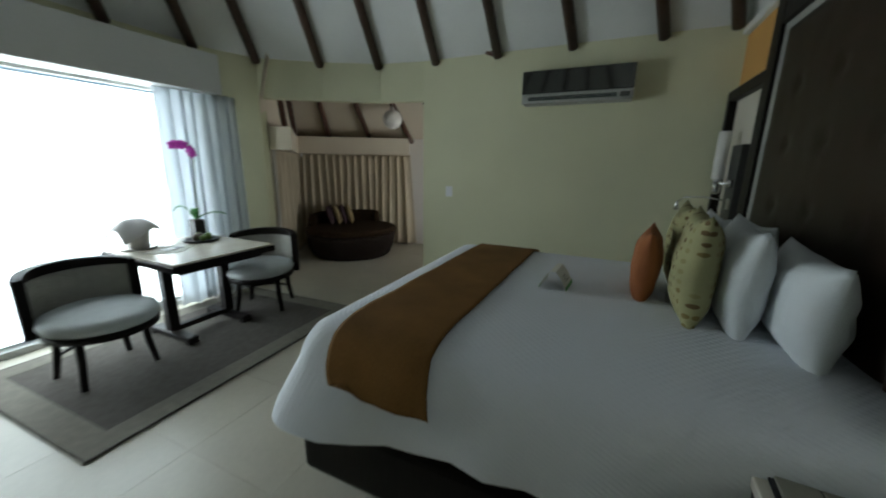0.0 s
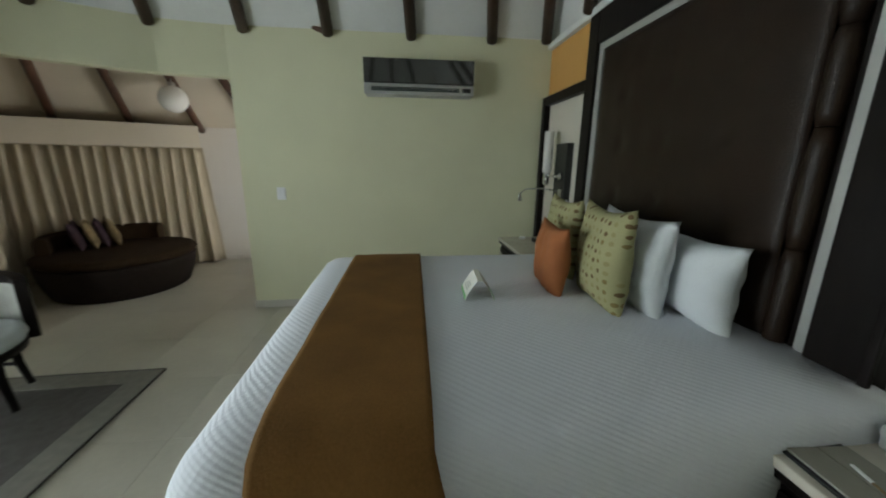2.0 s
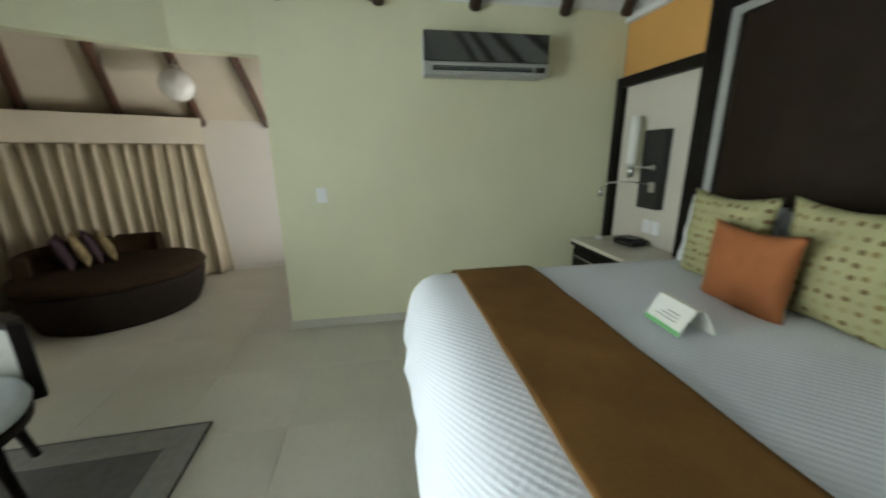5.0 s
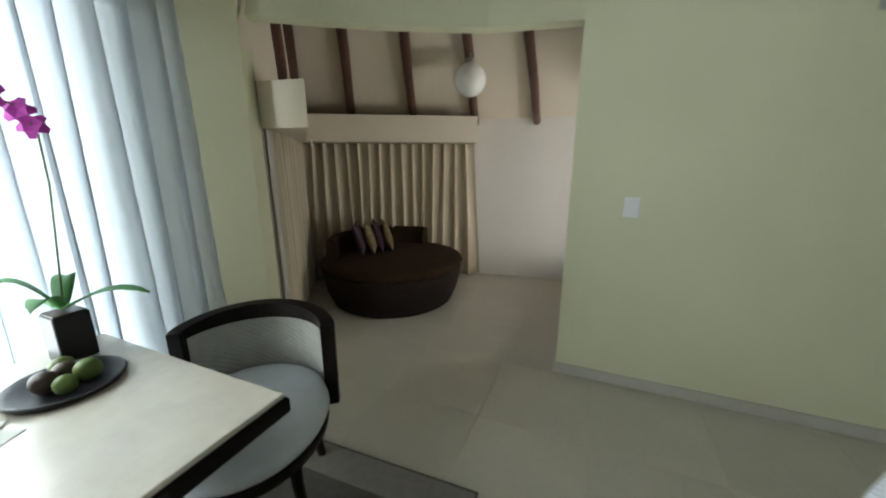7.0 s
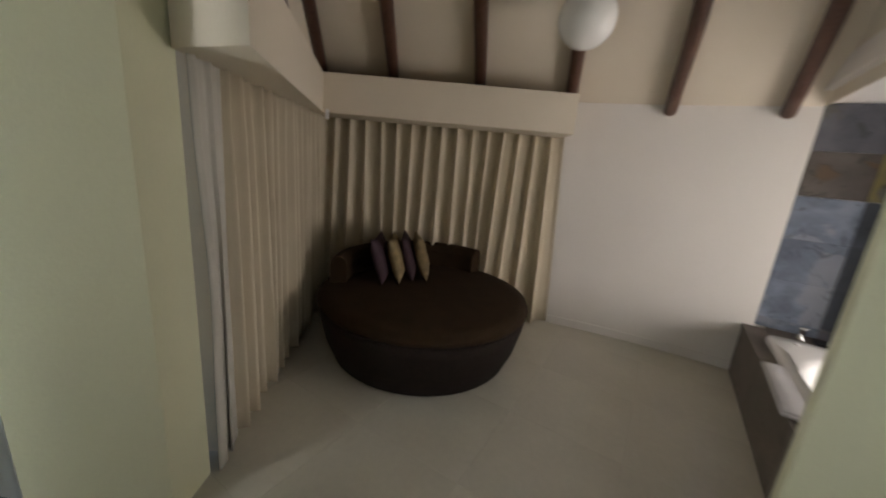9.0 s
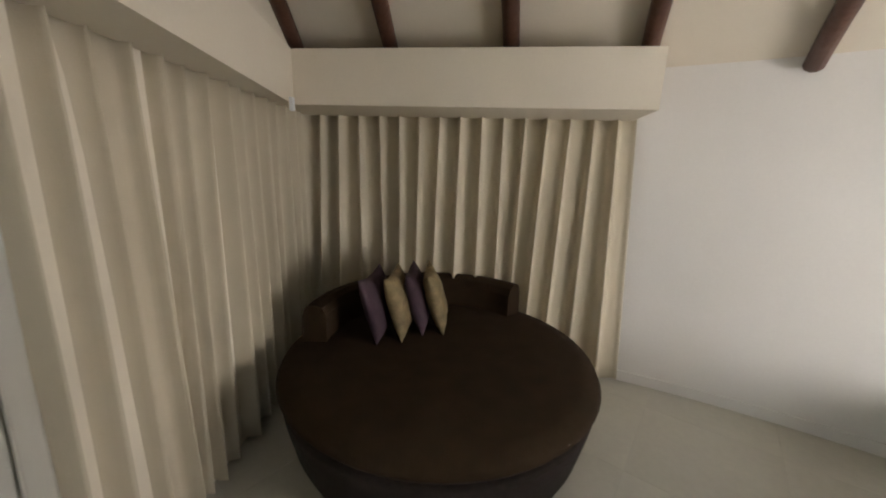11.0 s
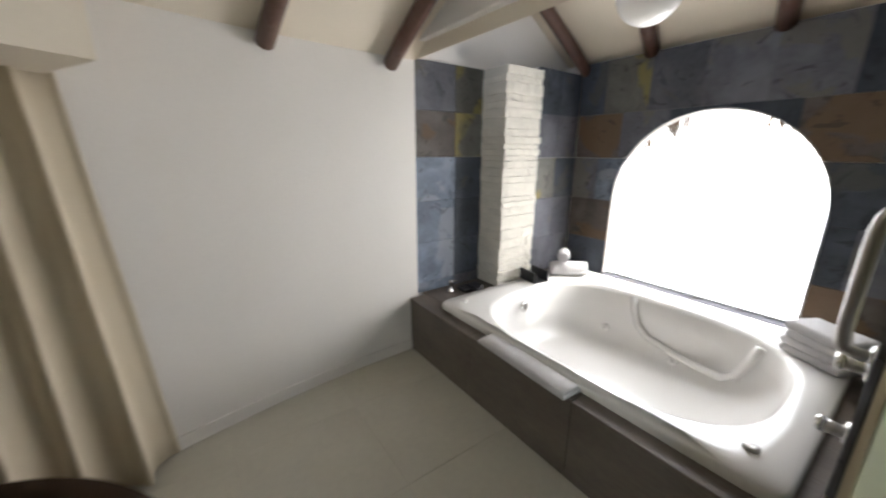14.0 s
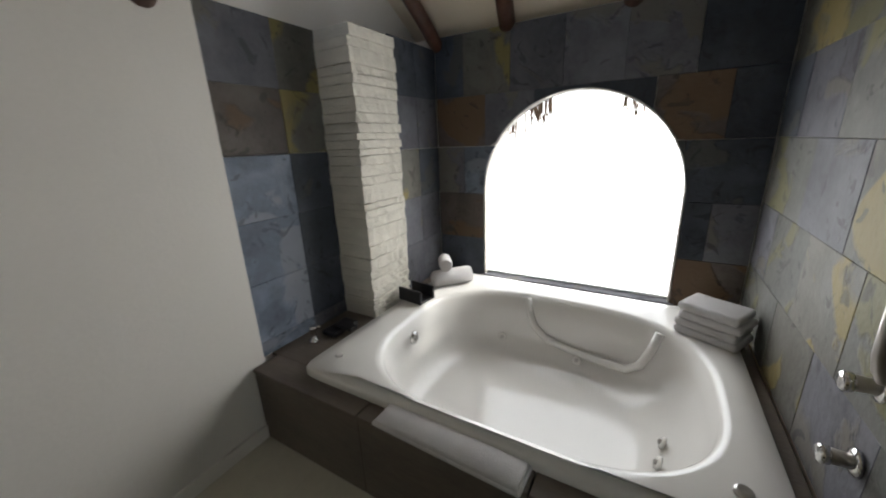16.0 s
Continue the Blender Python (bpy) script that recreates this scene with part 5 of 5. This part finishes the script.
gb = thing("grab_bar", "brushed steel grab bar on the slate wall", "grab bar", (-1.53, 4.677, 0.90))
bar = [(-0.02, 0.0, 0.36), (-0.02, 0.03, 0.36), (-0.019, 0.055, 0.355), (-0.016, 0.06, 0.34), (-0.014, 0.065, 0.31), (-0.012, 0.066, 0.24), (-0.012, 0.066, 0.12), (-0.014, 0.065, 0.05), (-0.016, 0.06, 0.02), (-0.019, 0.055, 0.005), (-0.02, 0.03, 0.0), (-0.02, 0.0, 0.0)]
part("bar", tube(bar, 0.016, 12), "nickel", gb, smooth=True)
for z in (0.0, 0.36):
    part("rose", place(lathe([(0.035, 0), (0.035, 0.008), (0.02, 0.012)], 20), Matrix.Translation((-0.02, 0, z)) @ Matrix.Rotation(radians(-90), 4, "X")), "chrome", gb, smooth=True)
for x, z in ((-1.44, 0.825), (-1.445, 0.62)):
    kn = thing("valve_knob", "chrome and grey shower valve knob on slate wall", "valve", (x, 4.677, z), group="valve knobs")
    part("rose", place(lathe([(0.034, 0), (0.034, 0.008), (0.02, 0.012)], 24), Matrix.Rotation(radians(-90), 4, "X")), "chrome", kn, smooth=True)
    part("stem", place(lathe([(0.018, 0.01), (0.02, 0.055)], 20), Matrix.Rotation(radians(-90), 4, "X")), "nickel", kn, smooth=True)
    part("cap", place(lathe([(0.023, 0.05), (0.024, 0.066), (0.018, 0.07)], 20), Matrix.Rotation(radians(-90), 4, "X")), "chrome", kn, smooth=True)

# rough stone column
col = structure(thing("stone_column", "", ""), "white rough-dressed stone column beside the bath", "column")
rnd = random.Random(4)
z, k = 0.394, 0
while z < 1.93:
    h = rnd.choice((0.035, 0.045, 0.05, 0.06, 0.075, 0.10))
    h = 1.945 - z if 1.945 - z - h < 0.03 else h
    j = [rnd.uniform(-0.006, 0.006) for _ in range(3)]
    own = box(-1.05 + j[0], -0.69 + j[1], 6.50 + j[2], 6.753, z, z + h - 0.002, 0.003, seg=1)
    bmesh.ops.subdivide_edges(own, edges=[e for e in own.edges if e.calc_length() > 0.15], cuts=11)
    for v in own.verts:
        if v.co.y < 6.6:
            v.co.y += 0.011 * noise.noise((v.co.x * 30, v.co.z * 40, k)) + 0.006 * noise.noise((v.co.x * 70, v.co.z * 70, k))
            v.co.z += 0.004 * noise.noise((v.co.x * 22, k * 2.0, 3)) if z + 0.01 < v.co.z < 1.93 else 0
    part("stone", own, "column", col)
    z += h
    k += 1

# ---- tiles ----
alc_n = structure(thing("slate_facing_north", "", ""), "slate tile facing in grey, blue and ochre", "tiling")
alc_a = structure(thing("slate_facing_arch", "", ""), "dark slate tile facing around the arched window", "tiling")
alc_s = structure(thing("slate_facing_south", "", ""), "slate tile facing behind the grab bar", "tiling")
rnd = random.Random(9)
KIND = dict(g="slate", b="slate_blue", d="slate_dark", o="slate_ochre", r="slate_rust", p="slate_pale")


def heights(top, step):
    """Joint heights from the deck up to the head of the facing."""
    zs = [top]
    while zs[-1] - step > 0.43:
        zs.append(zs[-1] - step)
    return [0.395] + zs[::-1]


# the letters run from the deck upwards, row by row
zs = heights(1.945, 0.295)
for i, (x0, x1, kinds) in enumerate(((-1.628, -1.294, "bbbbrg"), (-1.292, -1.046, "gdddoo"))):
    for z0, z1, k in zip(zs, zs[1:], kinds):
        part("tile", box(x0, x1, 6.738 - rnd.uniform(0, 0.005), 6.754, z0, z1 - 0.0015, 0.002, seg=1), KIND[k], alc_n)
zs = heights(1.985, 0.32)
for x0, x1, kinds in ((-0.658, -0.401, "ggogd"), (-0.399, -0.144, "ggdgd")):
    for z0, z1, k in zip(zs, zs[1:], kinds):
        part("tile", box(x0, x1, 6.568 - rnd.uniform(0, 0.005), 6.584, z0, z1 - 0.0015, 0.002, seg=1), KIND[k], alc_n)
zs = [0.395, 0.69, 1.017, 1.345, 1.673, 2.055]
for jz, kinds in enumerate(("rdggdd", "gddrrr", "dddgbg", "drddgr", "dgggod")):
    off = 0.16 if jz % 2 else 0.0
    ys = [4.68] + [float(y) for y in np.arange(4.68 + 0.36 - off, 6.45, 0.328)] + [6.566]
    for k, (a, b) in enumerate(zip(ys, ys[1:])):
        own = arch_strip(a, b - 0.0015, zs[jz], zs[jz + 1] - 0.002, -0.142 - rnd.uniform(0, 0.004), -0.126)
        if own:
            part("tile", own, KIND[kinds[k % 6]], alc_a)
for jz, kinds in enumerate(("pgopdg", "gpopgd", "pogpgd", "oppgdg", "pgpogd", "gppgpd", "gpgpgd")):
    off = 0.15 if jz % 2 else 0.0
    xs = [-1.898] + [float(x) for x in np.arange(-1.898 + 0.41 - off, -0.3, 0.405)] + [-0.145]
    for k, (a, b) in enumerate(zip(xs, xs[1:])):
        z0 = 0.395 + jz * 0.318
        part("tile", box(a, b - 0.001, 4.662, 4.674 + rnd.uniform(0, 0.003), z0, z0 + 0.317, 0.0015, seg=1), KIND[kinds[k % 6]], alc_s)

tile_mesh = None
for i in range(11):
    for j in range(17):
        x, y = -5.28 + i * 0.6, -3.26 + j * 0.6
        if tile_mesh is None:
            first = part("tile", box(0.0007, 0.5993, 0.0007, 0.5993, -0.006, 0.0, 0.0006, seg=1), "floor", floor)
            first.matrix_basis = pose(x, y, 0)
            tile_mesh = first.data
        else:
            ob = new("tile", tile_mesh)
            ob.parent = floor
            ob.matrix_basis = pose(x, y, 0)
